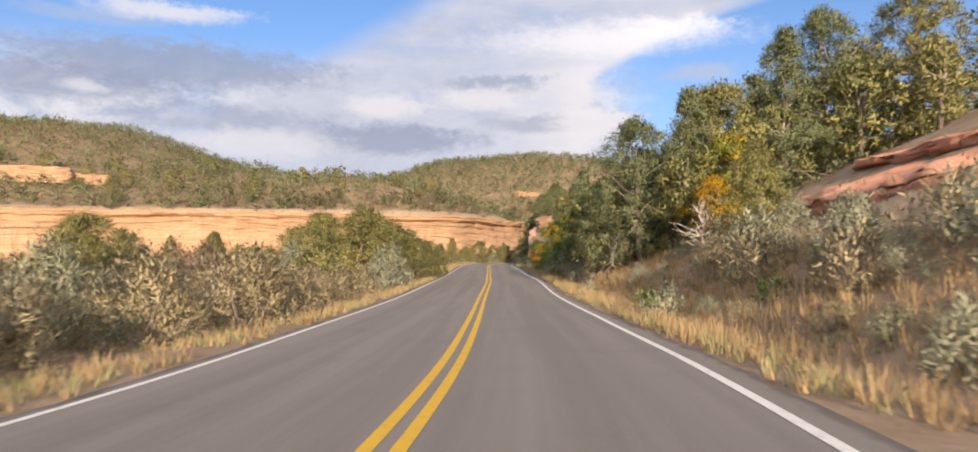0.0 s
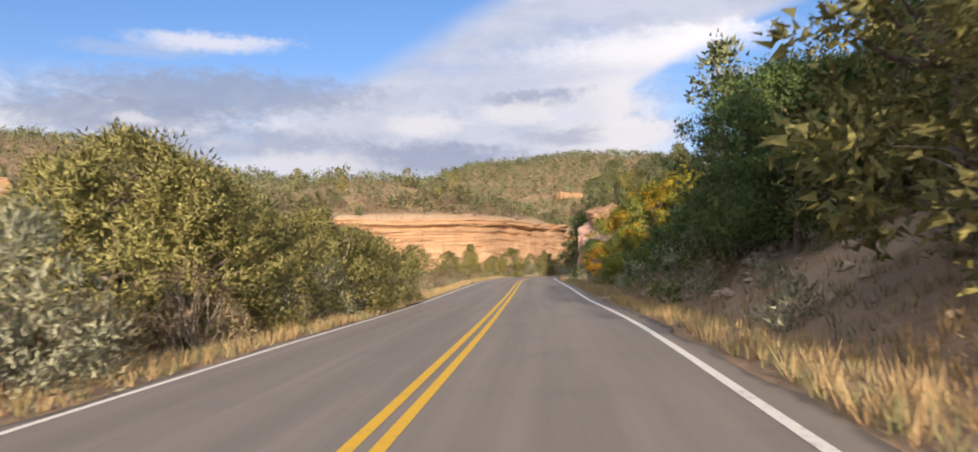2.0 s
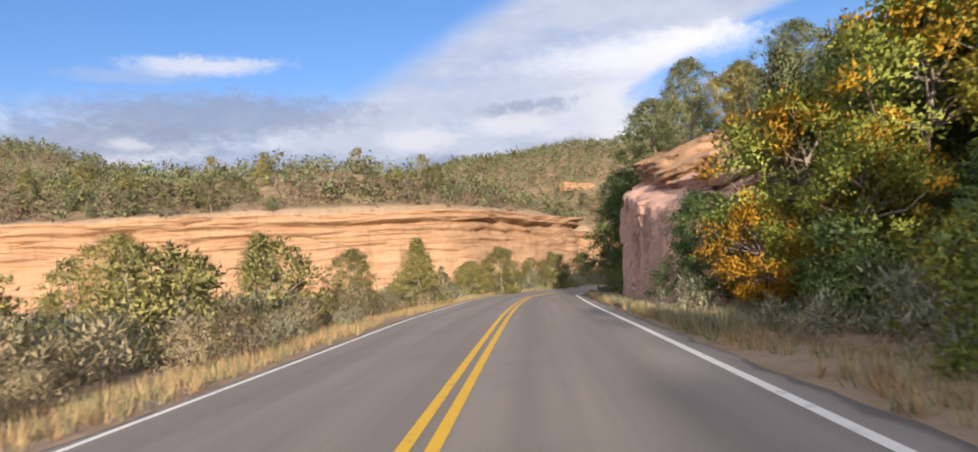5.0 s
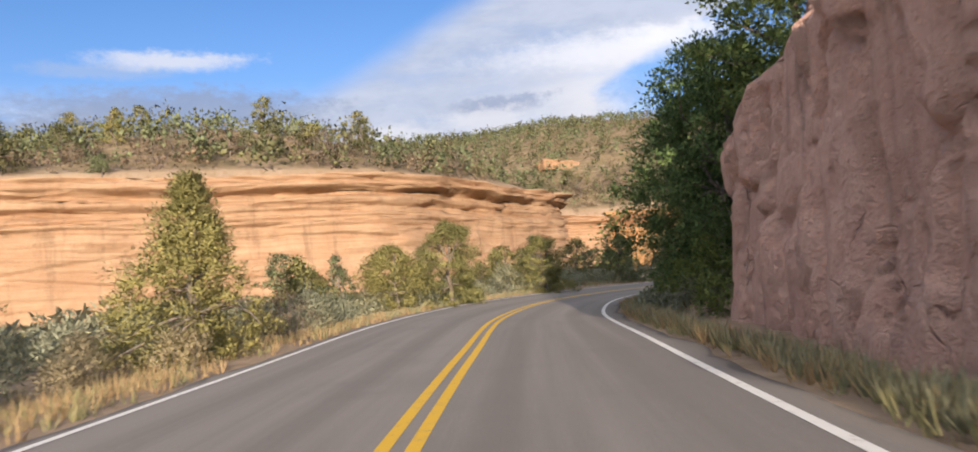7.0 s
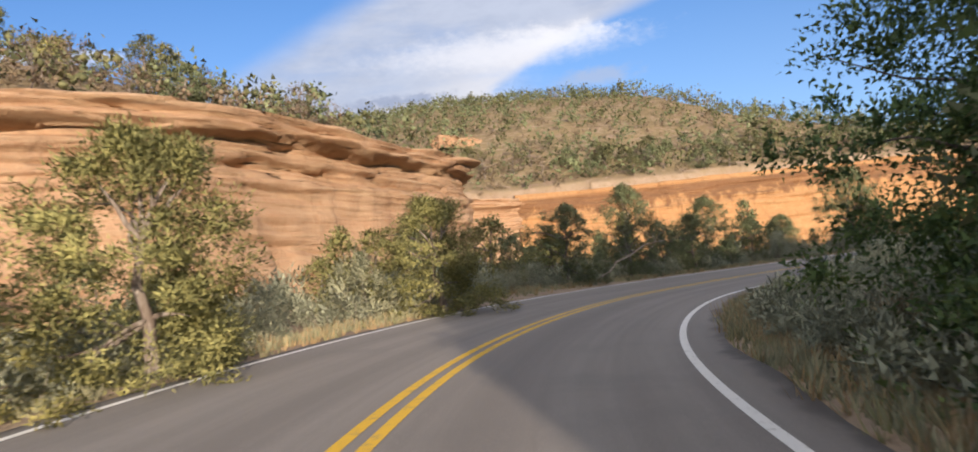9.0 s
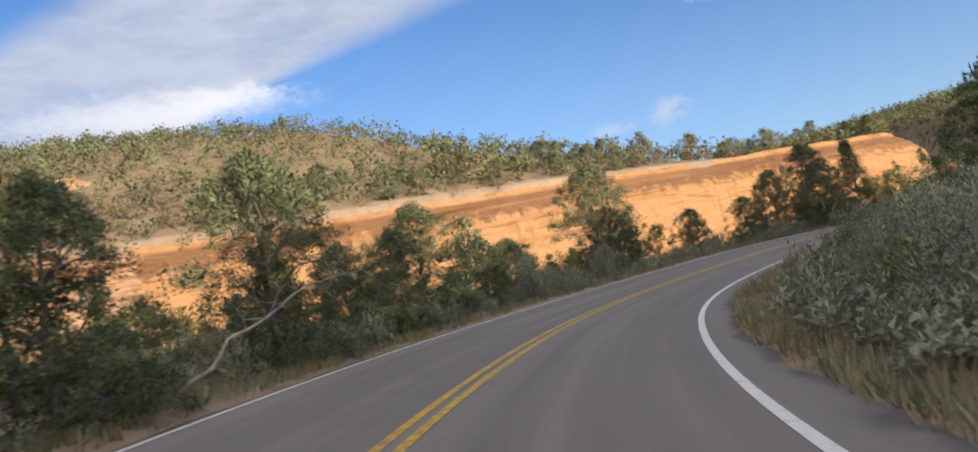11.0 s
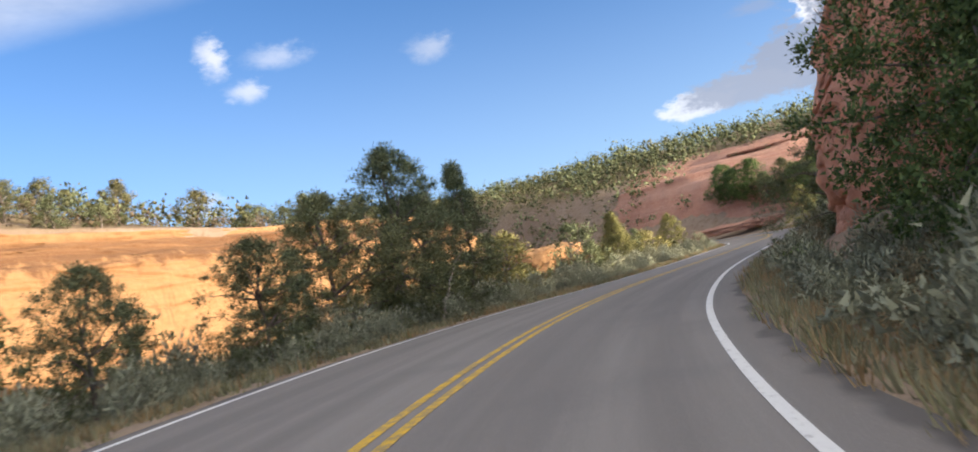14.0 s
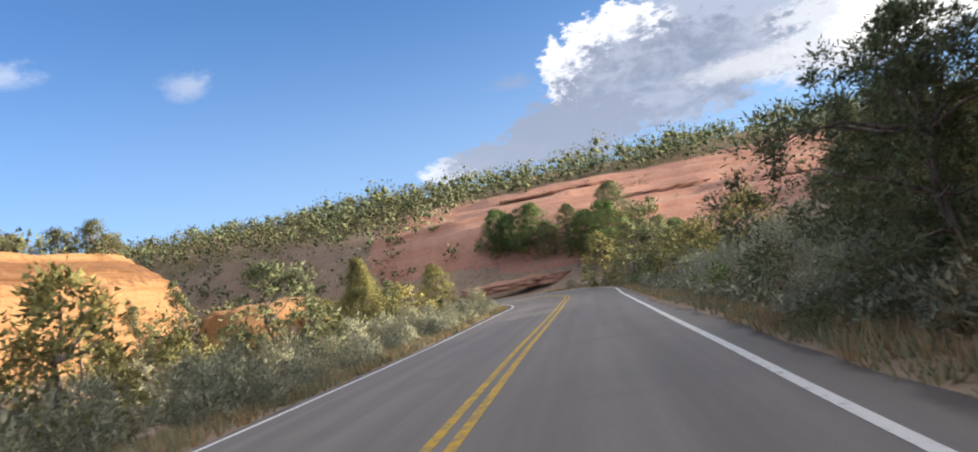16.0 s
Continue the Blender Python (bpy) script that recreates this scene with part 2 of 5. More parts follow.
def soil_look(n, at, bsdf):
    a, b, c2 = n.noise(at, 0.12, 5, 0.6), n.noise(at, 1.3, 5, 0.65), n.noise(at, 14.0, 4, 0.7)
    c = n.mix(n.step(a, 0.35, 0.65), (0.27, 0.195, 0.138, 1), (0.34, 0.26, 0.187, 1))
    c = n.mix(n.math("MULTIPLY", n.step(b, 0.45, 0.7), 0.6), c, (0.19, 0.13, 0.07, 1))
    c = n.mix(n.math("MULTIPLY", n.step(c2, 0.5, 0.75), 0.45), c, (0.42, 0.31, 0.21, 1))
    # dry grass and litter over the tableland above the cliffs
    turf = n.math("MULTIPLY", n.step(n.add("ShaderNodeSeparateXYZ", i0=at).outputs[2], 10.8, 13.0), n.step(n.noise(at, 0.7, 5, 0.65), 0.35, 0.55))
    c = n.mix(n.math("MULTIPLY", turf, 0.8), c, n.mix(n.step(b, 0.4, 0.65), (0.16, 0.125, 0.06, 1), (0.25, 0.195, 0.10, 1)))
    n.put(bsdf.inputs["Base Color"], c)
    relief(n, bsdf, n.math("ADD", n.math("MULTIPLY", b, 1.0), n.math("MULTIPLY", c2, 0.3)), 0.9, 0.15)


def asphalt_look(n, at, bsdf):
    uv = n.add("ShaderNodeTexCoord").outputs["UV"]
    xyz = n.add("ShaderNodeSeparateXYZ", i0=uv)
    across = xyz.outputs[0]
    long_marks = n.noise(n.add("ShaderNodeCombineXYZ", i0=n.math("MULTIPLY", across, 1.4), i1=n.math("MULTIPLY", xyz.outputs[1], 0.035), i2=0.0).outputs[0], 1.0, 4, 0.6)
    grain, patch = n.noise(at, 60.0, 3, 0.7), n.noise(at, 0.5, 4, 0.6)
    c = n.mix(n.step(long_marks, 0.35, 0.7), (0.185, 0.166, 0.149, 1), (0.24, 0.216, 0.193, 1))
    c = n.mix(n.math("MULTIPLY", n.step(patch, 0.5, 0.75), 0.35), c, (0.148, 0.135, 0.126, 1))
    c = n.mix(n.math("MULTIPLY", n.step(grain, 0.5, 0.75), 0.5), c, (0.34, 0.31, 0.28, 1))
    tracks = n.step(n.math("ABSOLUTE", n.math("SUBTRACT", n.math("ABSOLUTE", n.math("SUBTRACT", n.math("ABSOLUTE", across), 1.7)), 0.75)), 0.35, 0.05)
    c = n.mix(n.math("MULTIPLY", tracks, 0.18), c, (0.13, 0.115, 0.10, 1))
    # dark asphalt rim, with the pavement edge's drop shadow put into its colour
    edge_shadow = n.math("MULTIPLY", n.step(n.math("ABSOLUTE", n.math("ADD", across, n.math("MULTIPLY", n.math("SUBTRACT", n.noise(at, 0.9, 3), 0.5), 0.5))), 3.5, 3.6), 0.55)
    c = n.mix(edge_shadow, c, (0.055, 0.05, 0.048, 1))
    n.put(bsdf.inputs["Base Color"], c)
    relief(n, bsdf, grain, 0.5, 0.006)


def paint_look(colour, worn, fade=0.0):
    def build(n, at, bsdf):
        wear = n.noise(at, 7.0, 6, 0.75)
        if fade:
            wear = n.math("ADD", wear, n.math("MULTIPLY", n.step(n.add("ShaderNodeSeparateXYZ", i0=at).outputs[1], 120.0, 150.0), fade))
        n.put(bsdf.inputs["Base Color"], n.mix(n.step(wear, 0.52, 0.74), colour, worn))
        relief(n, bsdf, wear, 0.3, 0.004)
    return build


def leaf_look(dark, light, tip):
    """Foliage: each sprig and each plant a little different, some light let through."""
    def build(n, at, bsdf):
        own = n.add("ShaderNodeObjectInfo").outputs["Random"]
        sprig = n.add("ShaderNodeNewGeometry").outputs["Random Per Island"]
        tuft = n.noise(at, 0.9, 4, 0.6)
        c = n.mix(n.step(n.math("ADD", n.math("MULTIPLY", tuft, 0.7), n.math("MULTIPLY", sprig, 0.28)), 0.28, 0.72), dark, light)
        c = n.mix(n.math("MULTIPLY", n.step(n.math("ADD", own, n.math("MULTIPLY", sprig, 0.35)), 0.7, 1.35), 0.6), c, tip)
        n.put(bsdf.inputs["Base Color"], c)
        out = [x for x in n.tree.nodes if x.bl_idname == "ShaderNodeOutputMaterial"][0]
        glow = n.add("ShaderNodeBsdfTranslucent", Color=c)
        both = n.add("ShaderNodeMixShader", i0=0.22, i1=bsdf.outputs[0], i2=glow.outputs[0])
        n.put(out.inputs[0], both.outputs[0])
    return build


def bark_look(colour, pale):
    def build(n, at, bsdf):
        strip = n.noise(n.scaled(at, 6.0, 6.0, 1.0), 2.0, 4, 0.65)
        n.put(bsdf.inputs["Base Color"], n.mix(n.step(strip, 0.35, 0.7), colour, pale))
        relief(n, bsdf, strip, 0.8, 0.03)
    return build


SOIL = material("red_soil", soil_look, 0.95, 0.1)
ASPHALT = material("sun_bleached_asphalt", asphalt_look, 0.85, 0.25)
WHITE_PAINT = material("white_road_paint", paint_look((0.72, 0.70, 0.66, 1), (0.34, 0.31, 0.28, 1)), 0.7)
YELLOW_PAINT = material("yellow_road_paint", paint_look((0.66, 0.40, 0.03, 1), (0.32, 0.24, 0.11, 1), 0.12), 0.7)
JUNIPER = material("juniper_needles", leaf_look((0.16, 0.16, 0.065, 1), (0.40, 0.375, 0.14, 1), (0.50, 0.43, 0.15, 1)), 0.8)
# JUNIPER in darker, greyer tones, for the far slopes and rims
DARK_JUNIPER = material("darker_juniper_needles", leaf_look((0.105, 0.11, 0.052, 1), (0.245, 0.24, 0.115, 1), (0.30, 0.255, 0.12, 1)), 0.85)
PINYON = material("pinyon_needles", leaf_look((0.128, 0.150, 0.077, 1), (0.271, 0.304, 0.155, 1), (0.332, 0.320, 0.144, 1)), 0.8)
SAGE = material("sage_leaves", leaf_look((0.271, 0.279, 0.191, 1), (0.462, 0.473, 0.330, 1), (0.488, 0.455, 0.264, 1)), 0.9)
PALE_SAGE = material("pale_sage_leaves", leaf_look((0.321, 0.342, 0.239, 1), (0.592, 0.612, 0.438, 1), (0.670, 0.632, 0.373, 1)), 0.9)
RABBIT = material("rabbitbrush_leaves", leaf_look((0.27, 0.225, 0.135, 1), (0.48, 0.41, 0.255, 1), (0.53, 0.44, 0.24, 1)), 0.9)
OAK = material("oak_leaves", leaf_look((0.085, 0.135, 0.051, 1), (0.194, 0.279, 0.092, 1), (0.371, 0.405, 0.101, 1)), 0.6)
YELLOWING = material("yellowing_oak_leaves", leaf_look((0.157, 0.200, 0.043, 1), (0.386, 0.415, 0.079, 1), (0.572, 0.472, 0.072, 1)), 0.6)
GOLD = material("autumn_leaves", leaf_look((0.30, 0.19, 0.02, 1), (0.62, 0.38, 0.03, 1), (0.52, 0.24, 0.02, 1)), 0.7)
RUST = material("rusty_leaves", leaf_look((0.26, 0.07, 0.02, 1), (0.48, 0.15, 0.04, 1), (0.5, 0.22, 0.05, 1)), 0.7)
SCRUB = material("dry_scrub", leaf_look((0.175, 0.131, 0.094, 1), (0.312, 0.237, 0.150, 1), (0.375, 0.275, 0.150, 1)), 0.9)
STRAW = material("dry_grass", leaf_look((0.297, 0.198, 0.105, 1), (0.473, 0.336, 0.182, 1), (0.418, 0.341, 0.165, 1)), 0.9)
GREEN_GRASS = material("green_grass", leaf_look((0.130, 0.150, 0.072, 1), (0.260, 0.267, 0.137, 1), (0.429, 0.364, 0.182, 1)), 0.9)
WEEDS = material("grey_green_weeds", leaf_look((0.20, 0.20, 0.12, 1), (0.36, 0.34, 0.21, 1), (0.44, 0.37, 0.22, 1)), 0.9)
BARK = material("grey_bark", bark_look((0.13, 0.10, 0.08, 1), (0.30, 0.26, 0.22, 1)), 0.95)
DEAD_WOOD = material("bleached_wood", bark_look((0.26, 0.21, 0.17, 1), (0.48, 0.43, 0.37, 1)), 0.95)
STONE = material("pale_stone", rock_look((0.55, 0.47, 0.38, 1), (0.40, 0.30, 0.22, 1), (0.2, 0.15, 0.12, 1), 0.2), 0.9)

# ------------------------------------------------------------------ tools
RNG = np.random.default_rng(7)


def lattice(ix, iy, iz, seed):
    h = (ix * 374761393 + iy * 668265263 + iz * 2147483647 + seed * 1274126177) & 0xFFFFFFFF
    h = ((h ^ (h >> 13)) * 1274126177) & 0xFFFFFFFF
    return ((h ^ (h >> 16)) & 0xFFFF) / 65535.0


def vnoise(x, y, z=0.0, seed=0):
    """Smooth value noise from 0 to 1 on arrays."""
    x, y, z = np.broadcast_arrays(np.asarray(x, float), np.asarray(y, float), np.asarray(z, float))
    fx, fy, fz = np.floor(x), np.floor(y), np.floor(z)
    ix, iy, iz = fx.astype(np.int64), fy.astype(np.int64), fz.astype(np.int64)
    u, v, w = [(t * t * (3 - 2 * t)) for t in (x - fx, y - fy, z - fz)]
    out = 0.0
    for a in (0, 1):
        for b in (0, 1):
            for c in (0, 1):
                out = out + lattice(ix + a, iy + b, iz + c, seed) * (u if a else 1 - u) * (v if b else 1 - v) * (w if c else 1 - w)
    return out


def fnoise(x, y, z=0.0, seed=0, octaves=4):
    total, amp, k = 0.0, 1.0, 0.0
    for o in range(octaves):
        total, k = total + amp * vnoise(np.asarray(x) * 2**o, np.asarray(y) * 2**o, np.asarray(z) * 2**o, seed + o), k + amp
        amp *= 0.5
    return total / k


def smooth(x, lo, hi):
    t = np.clip((np.asarray(x, float) - lo) / (hi - lo), 0, 1)
    return t * t * (3 - 2 * t)


NORMALS = {}


def mesh_of(name, verts, faces, mat, shade=False, uv=None, normals=None):
    """A mesh from an array of points and an array of faces that all have as many corners."""
    verts, faces = np.asarray(verts, np.float32), np.asarray(faces, np.int32)
    me, k = bpy.data.meshes.new(name), faces.shape[1]
    me.vertices.add(len(verts)), me.loops.add(faces.size), me.polygons.add(len(faces))
    me.vertices.foreach_set("co", verts.ravel())
    me.loops.foreach_set("vertex_index", faces.ravel())
    me.polygons.foreach_set("loop_start", np.arange(0, faces.size, k, dtype=np.int32))
    if uv is not None:
        layer = me.uv_layers.new(name="uv")
        layer.data.foreach_set("uv", np.asarray(uv, np.float32)[faces.ravel()].ravel())
    me.update(calc_edges=True)
    if shade:
        me.polygons.foreach_set("use_smooth", np.ones(len(faces), bool))
    me.materials.append(mat)
    if normals is not None:
        me.polygons.foreach_set("use_smooth", np.ones(len(faces), bool))
        me.normals_split_custom_set_from_vertices(np.asarray(normals, np.float32))
        NORMALS[me.name] = normals
    return me


def grid_faces(rows, cols):
    a = np.arange(rows * cols).reshape(rows, cols)
    return np.stack([a[:-1, :-1], a[:-1, 1:], a[1:, 1:], a[1:, :-1]], -1).reshape(-1, 4)


def spline(points, step):
    """A smooth line through points (Catmull-Rom), sampled about every step metres."""
    p = np.asarray(points, float)
    p = np.vstack([2 * p[0] - p[1], p, 2 * p[-1] - p[-2]])
    out = []
    for i in range(1, len(p) - 2):
        n = max(2, int(np.linalg.norm(p[i + 1] - p[i]) / step))
        t = np.linspace(0, 1, n, endpoint=False)[:, None]
        out.append(0.5 * (2 * p[i] + (p[i + 1] - p[i - 1]) * t + (2 * p[i - 1] - 5 * p[i] + 4 * p[i + 1] - p[i + 2]) * t**2
                          + (3 * p[i] - p[i - 1] - 3 * p[i + 1] + p[i + 2]) * t**3))
    return np.vstack(out + [p[-2:-1]])


def cells(x, y, z, seed):
    """Broken blocks: each cell's own value, and the distance to the joint beside it."""
    x, y, z = [t.astype(float) for t in np.broadcast_arrays(x, y, z)]
    ix, iy, iz = [np.floor(t).astype(np.int64) for t in (x, y, z)]
    f1, f2, own = np.full(x.shape, 9.0), np.full(x.shape, 9.0), np.zeros(x.shape)
    for a in (-1, 0, 1):
        for b in (-1, 0, 1):
            for c in (-1, 0, 1):
                jx, jy, jz = ix + a, iy + b, iz + c
                d = np.sqrt((jx + lattice(jx, jy, jz, seed) - x) ** 2 + (jy + lattice(jx, jy, jz, seed + 31) - y) ** 2 + (jz + lattice(jx, jy, jz, seed + 57) - z) ** 2)
                near = d < f1
                f2 = np.where(near, f1, np.minimum(f2, d))
                own = np.where(near, lattice(jx, jy, jz, seed + 83), own)
                f1 = np.where(near, d, f1)
    return own, f2 - f1


# ------------------------------------------------------------------ the road's line and the lie of the land
# x, y, z of the middle of the road and its cross fall (down to the inside of the bend)
ROAD = spline([(-6.00, -80.00, 0.628, -0.0020), (-3.61, -40.00, 0.333, -0.0125), (-1.76, -9.00, 0.074, -0.0187), (-1.33, 0.00, 0.043, -0.0217), (-0.90, 8.50, -0.047, -0.0270), (-0.79, 17.00, -0.098, -0.0184),
               (-0.77, 32.00, -0.105, -0.0164), (-0.64, 47.00, 0.145, -0.0210), (-0.76, 60.00, 0.252, -0.0222), (-0.81, 72.00, 0.454, -0.0161), (-0.95, 86.00, 0.689, -0.0115), (-1.01, 98.50, 0.878, 0.0045),
               (-0.87, 111.00, 1.000, 0.0143), (-0.39, 122.51, 1.088, 0.0365), (1.82, 133.70, 1.153, 0.0481), (6.47, 144.03, 1.127, 0.0588), (13.17, 153.04, 1.001, 0.0720), (21.25, 160.48, 0.888, 0.0681),
               (31.44, 166.13, 0.874, 0.0624), (42.07, 169.34, 0.910, 0.0570), (52.37, 170.76, 0.880, 0.0263), (64.00, 171.10, 0.760, -0.0050), (76.00, 171.20, 0.620, -0.0100), (90.00, 171.30, 0.500, 0.0000),
               (104.00, 171.60, 0.460, 0.0000), (113.00, 174.50, 0.550, 0.0000), (119.50, 182.50, 0.900, 0.0000), (125.00, 195.00, 1.600, 0.0000), (132.00, 213.00, 2.800, 0.0000), (145.00, 240.00, 4.600, 0.0000)], 1.5)
ROAD_S = np.r_[0, np.cumsum(np.hypot(*np.diff(ROAD[:, :2], axis=0).T))]
HALF = 3.35


def to_road(x, y):
    """Signed distance from the middle of the road (right is positive), the way along it, and the row nearest."""
    x, y = np.ravel(x).astype(float), np.ravel(y).astype(float)
    d, s = np.empty(len(x)), np.empty(len(x))
    a, b = ROAD[:-1, :2], ROAD[1:, :2]
    e = b - a
    for i in range(0, len(x), 20000):
        px = np.stack([x[i:i + 20000], y[i:i + 20000]], -1)[:, None]
        t = np.clip(((px - a) * e).sum(-1) / (e**2).sum(-1), 0, 1)
        off = px - (a + t[..., None] * e)
        q = (off**2).sum(-1)
        j = q.argmin(1)
        k = np.arange(len(j))
        side = e[j, 0] * off[k, j, 1] - e[j, 1] * off[k, j, 0]
        d[i:i + 20000] = -np.sign(side) * np.sqrt(q[k, j])
        s[i:i + 20000] = ROAD_S[j] + t[k, j] * np.hypot(*e[j].T)
    return d, s


def line_side(line, x, y):
    """Distance behind a cliff's line: positive on its left as one goes along it."""
    line = np.asarray(line, float)
    x, y = np.ravel(x).astype(float), np.ravel(y).astype(float)
    a, b = line[:-1, :2], line[1:, :2]
    e = b - a
    out = np.empty(len(x))
    for i in range(0, len(x), 20000):
        px = np.stack([x[i:i + 20000], y[i:i + 20000]], -1)[:, None]
        t = np.clip(((px - a) * e).sum(-1) / (e**2).sum(-1), 0, 1)
        off = px - (a + t[..., None] * e)
        q = (off**2).sum(-1)
        j = q.argmin(1)
        k = np.arange(len(j))
        side = e[j, 0] * off[k, j, 1] - e[j, 1] * off[k, j, 0]
        out[i:i + 20000] = np.sign(side) * np.sqrt(q[k, j])
    return out


CLIFF_WEST = spline([(-260, 70), (-150, 105), (-90, 122), (-47, 136), (-28, 143.5), (-15, 150.5), (-8.3, 154.5), (-4, 160.5), (4.8, 176), (4.6, 183), (3.6, 191), (4.4, 199), (8.0, 205.5), (14, 209)], 1.0)
CLIFF_NORTH = spline([(14, 209), (28, 208), (45, 208.4), (62, 207.6), (80, 208.2), (95, 207.6), (110, 207.4), (119, 208.5), (123.5, 213), (124, 222), (120, 236), (118, 262), (125, 300), (140, 380)], 1.0)
RIM = np.vstack([CLIFF_WEST, CLIFF_NORTH[1:]])
TOP = 10.6


def land(x, y):
    """Height of the ground."""
    shape = np.shape(x)
    x, y = np.ravel(x).astype(float), np.ravel(y).astype(float)
    d, s = to_road(x, y)
    zr = np.interp(s, ROAD_S, ROAD[:, 2])
    fall = np.interp(s, ROAD_S, ROAD[:, 3])
    near = zr - fall * np.clip(d, -5, 5)
    lumps = fnoise(x / 9, y / 9, 0, 11, 4) - 0.5
    small = fnoise(x / 1.7, y / 1.7, 0, 21, 3) - 0.5
    out = smooth(np.abs(d), 3.6, 9)
    # the outer, western and northern side: a flat that drops a little to a dry wash
    bend = smooth(s, 195, 225)
    wash = -0.25 * smooth(-d, 4, 7) - bend * 1.3 * smooth(-d, 6, 20)
    z_left = near + wash + 0.9 * lumps * out + 0.25 * small * out
    rise_in = line_side(RIM, x, y)
    z_left = z_left + 1.2 * smooth(rise_in, -16, -2) + 0.5 * smooth(rise_in, -5, 0)
    # the inner side: a bank that climbs to a wooded shoulder
    flat = 5.2 + 5.0 * smooth(s, 166, 172) * (1 - smooth(s, 196, 201)) + 3.5 * smooth(s, 144, 150) * (1 - smooth(s, 166, 172)) + 9.0 * smooth(s, 206, 226) * (1 - smooth(s, 266, 284)) + 5.0 * smooth(s, 288, 300)
    up = np.clip(d - flat, 0, None)
    steep = 0.62 - 0.22 * smooth(s, 200, 230) + 0.12 * smooth(s, 120, 150) * (1 - smooth(s, 196, 210))
    crest = 3.0 + 14.5 * smooth(s, 88, 104) + 4 * (fnoise(x / 45, y / 45, 0, 31, 3) - 0.5) - 9.0 * smooth(s, 290, 330) - 4.5 * smooth(s, 122, 140) * (1 - smooth(s, 168, 182))
    z_right = near - 0.15 * smooth(d, 4, 5) + crest * (1 - np.exp(-up * steep / crest)) + (1.6 * lumps + 0.4 * small) * smooth(d, 4.5, 12)
    z = np.where(d < 0, z_left, z_right)
    # the tableland behind the cliffs, climbing to the ridge
    q = np.clip(rise_in, 0, None)
    climb = 0.38 * (1 - smooth(x, 60, 112)) + 0.02
    ridge = 41.0 * (1 - smooth(x, 60, 120)) + 6 * (fnoise(x / 60, y / 60, 0, 41, 3) - 0.5)
    swell = 1 - 0.37 * smooth(x, -14, -52) * (1 - smooth(x, -78, -125)) + 0.10 * smooth(x, -12, 20) * (1 - smooth(x, 50, 60)) - 0.10 * smooth(x, 54, 62) * (1 - smooth(x, 70, 80))
    back = TOP - 0.2 + swell * np.maximum(ridge, 2) * np.tanh(q * climb / np.maximum(ridge, 2)) + 1.4 * lumps * smooth(q, 2, 15)
    z = np.where(rise_in > 2.6, back, z)
    # bare rock slope and the ridge over the valley's end
    e = np.clip(x - 112 - 0.10 * (172 - y), 0, None)
    east = 2.2 + 0.25 * np.minimum(e, 52) + 0.075 * np.clip(e - 52, 0, 160) + 2.6 * smooth(e, 50, 72) + 2.0 * lumps * smooth(e, 45, 70) + 6 * (fnoise(x / 70, y / 70, 0, 51, 3) - 0.5) * smooth(e, 60, 120)
    z = np.where((rise_in < 2.6) & (e > 0), np.maximum(z, east * smooth(np.abs(d), 6, 16) + near * (1 - smooth(np.abs(d), 6, 16))), z)
    # the bed of the road, just under its surface
    bed = near - 0.06
    z = np.where(np.abs(d) < 3.7, bed, z)
    return z.reshape(shape)


def ticks(lo, a, b, hi, step, grow):
    """Even steps from a to b and growing ones outwards to lo and hi."""
    left, right, w = [a], [b], step
    while left[-1] > lo:
        w *= grow
        left.append(left[-1] - w)
    w = step
    while right[-1] < hi:
        w *= grow
        right.append(right[-1] + w)
    return np.r_[left[::-1], np.arange(a + step, b - step / 2, step), right]


def make_ground():
    xs, ys = ticks(-2500, -42, 128, 2500, 0.95, 1.16), ticks(-2500, -20, 222, 2500, 0.95, 1.16)
    gx, gy = np.meshgrid(xs, ys)
    gz = land(gx, gy)
    v = np.stack([gx, gy, gz], -1).reshape(-1, 3)
    ob = new("ground", mesh_of("ground", v, grid_faces(len(ys), len(xs)), SOIL, True))
    tagged(ob, "dry reddish soil of a canyon floor and its slopes", "ground", kind="structure")


make_ground()


def ribbon(name, offsets, lift, mat, crown=0.0):
    """A strip that follows the road between the given offsets."""
    line = spline(ROAD, 0.8)
    t = np.gradient(line[:, :2], axis=0)
    t /= np.hypot(*t.T)[:, None]
    right = np.stack([t[:, 1], -t[:, 0]], -1)
    s = np.r_[0, np.cumsum(np.hypot(*np.diff(line[:, :2], axis=0).T))]
    o = np.asarray(offsets, float)
    wob = 0.0
    if crown:
        wob = ((fnoise(s / 1.6, 0.5, 0, 61, 4) - 0.5) * 0.45 * crown)[:, None] * np.where(np.abs(o) > 3.6, 1.0, 0.0) * np.sign(o) + (0.22 * smooth(s, 196, 214) * (1 - smooth(s, 292, 306)))[:, None] * (o > 3.6)
    xy = line[:, None, :2] + right[:, None] * (o + wob)[..., None]
    z = line[:, 2:3] - line[:, 3:4] * np.clip(o, -5, 5) + lift[None] if np.ndim(lift) else line[:, 2:3] - line[:, 3:4] * np.clip(o, -5, 5) + lift
    v = np.concatenate([xy, z[..., None]], -1).reshape(-1, 3)
    uv = np.stack(np.broadcast_arrays(o[None], s[:, None]), -1).reshape(-1, 2)
    return mesh_of(name, v, grid_faces(len(line), len(o)), mat, False, uv)


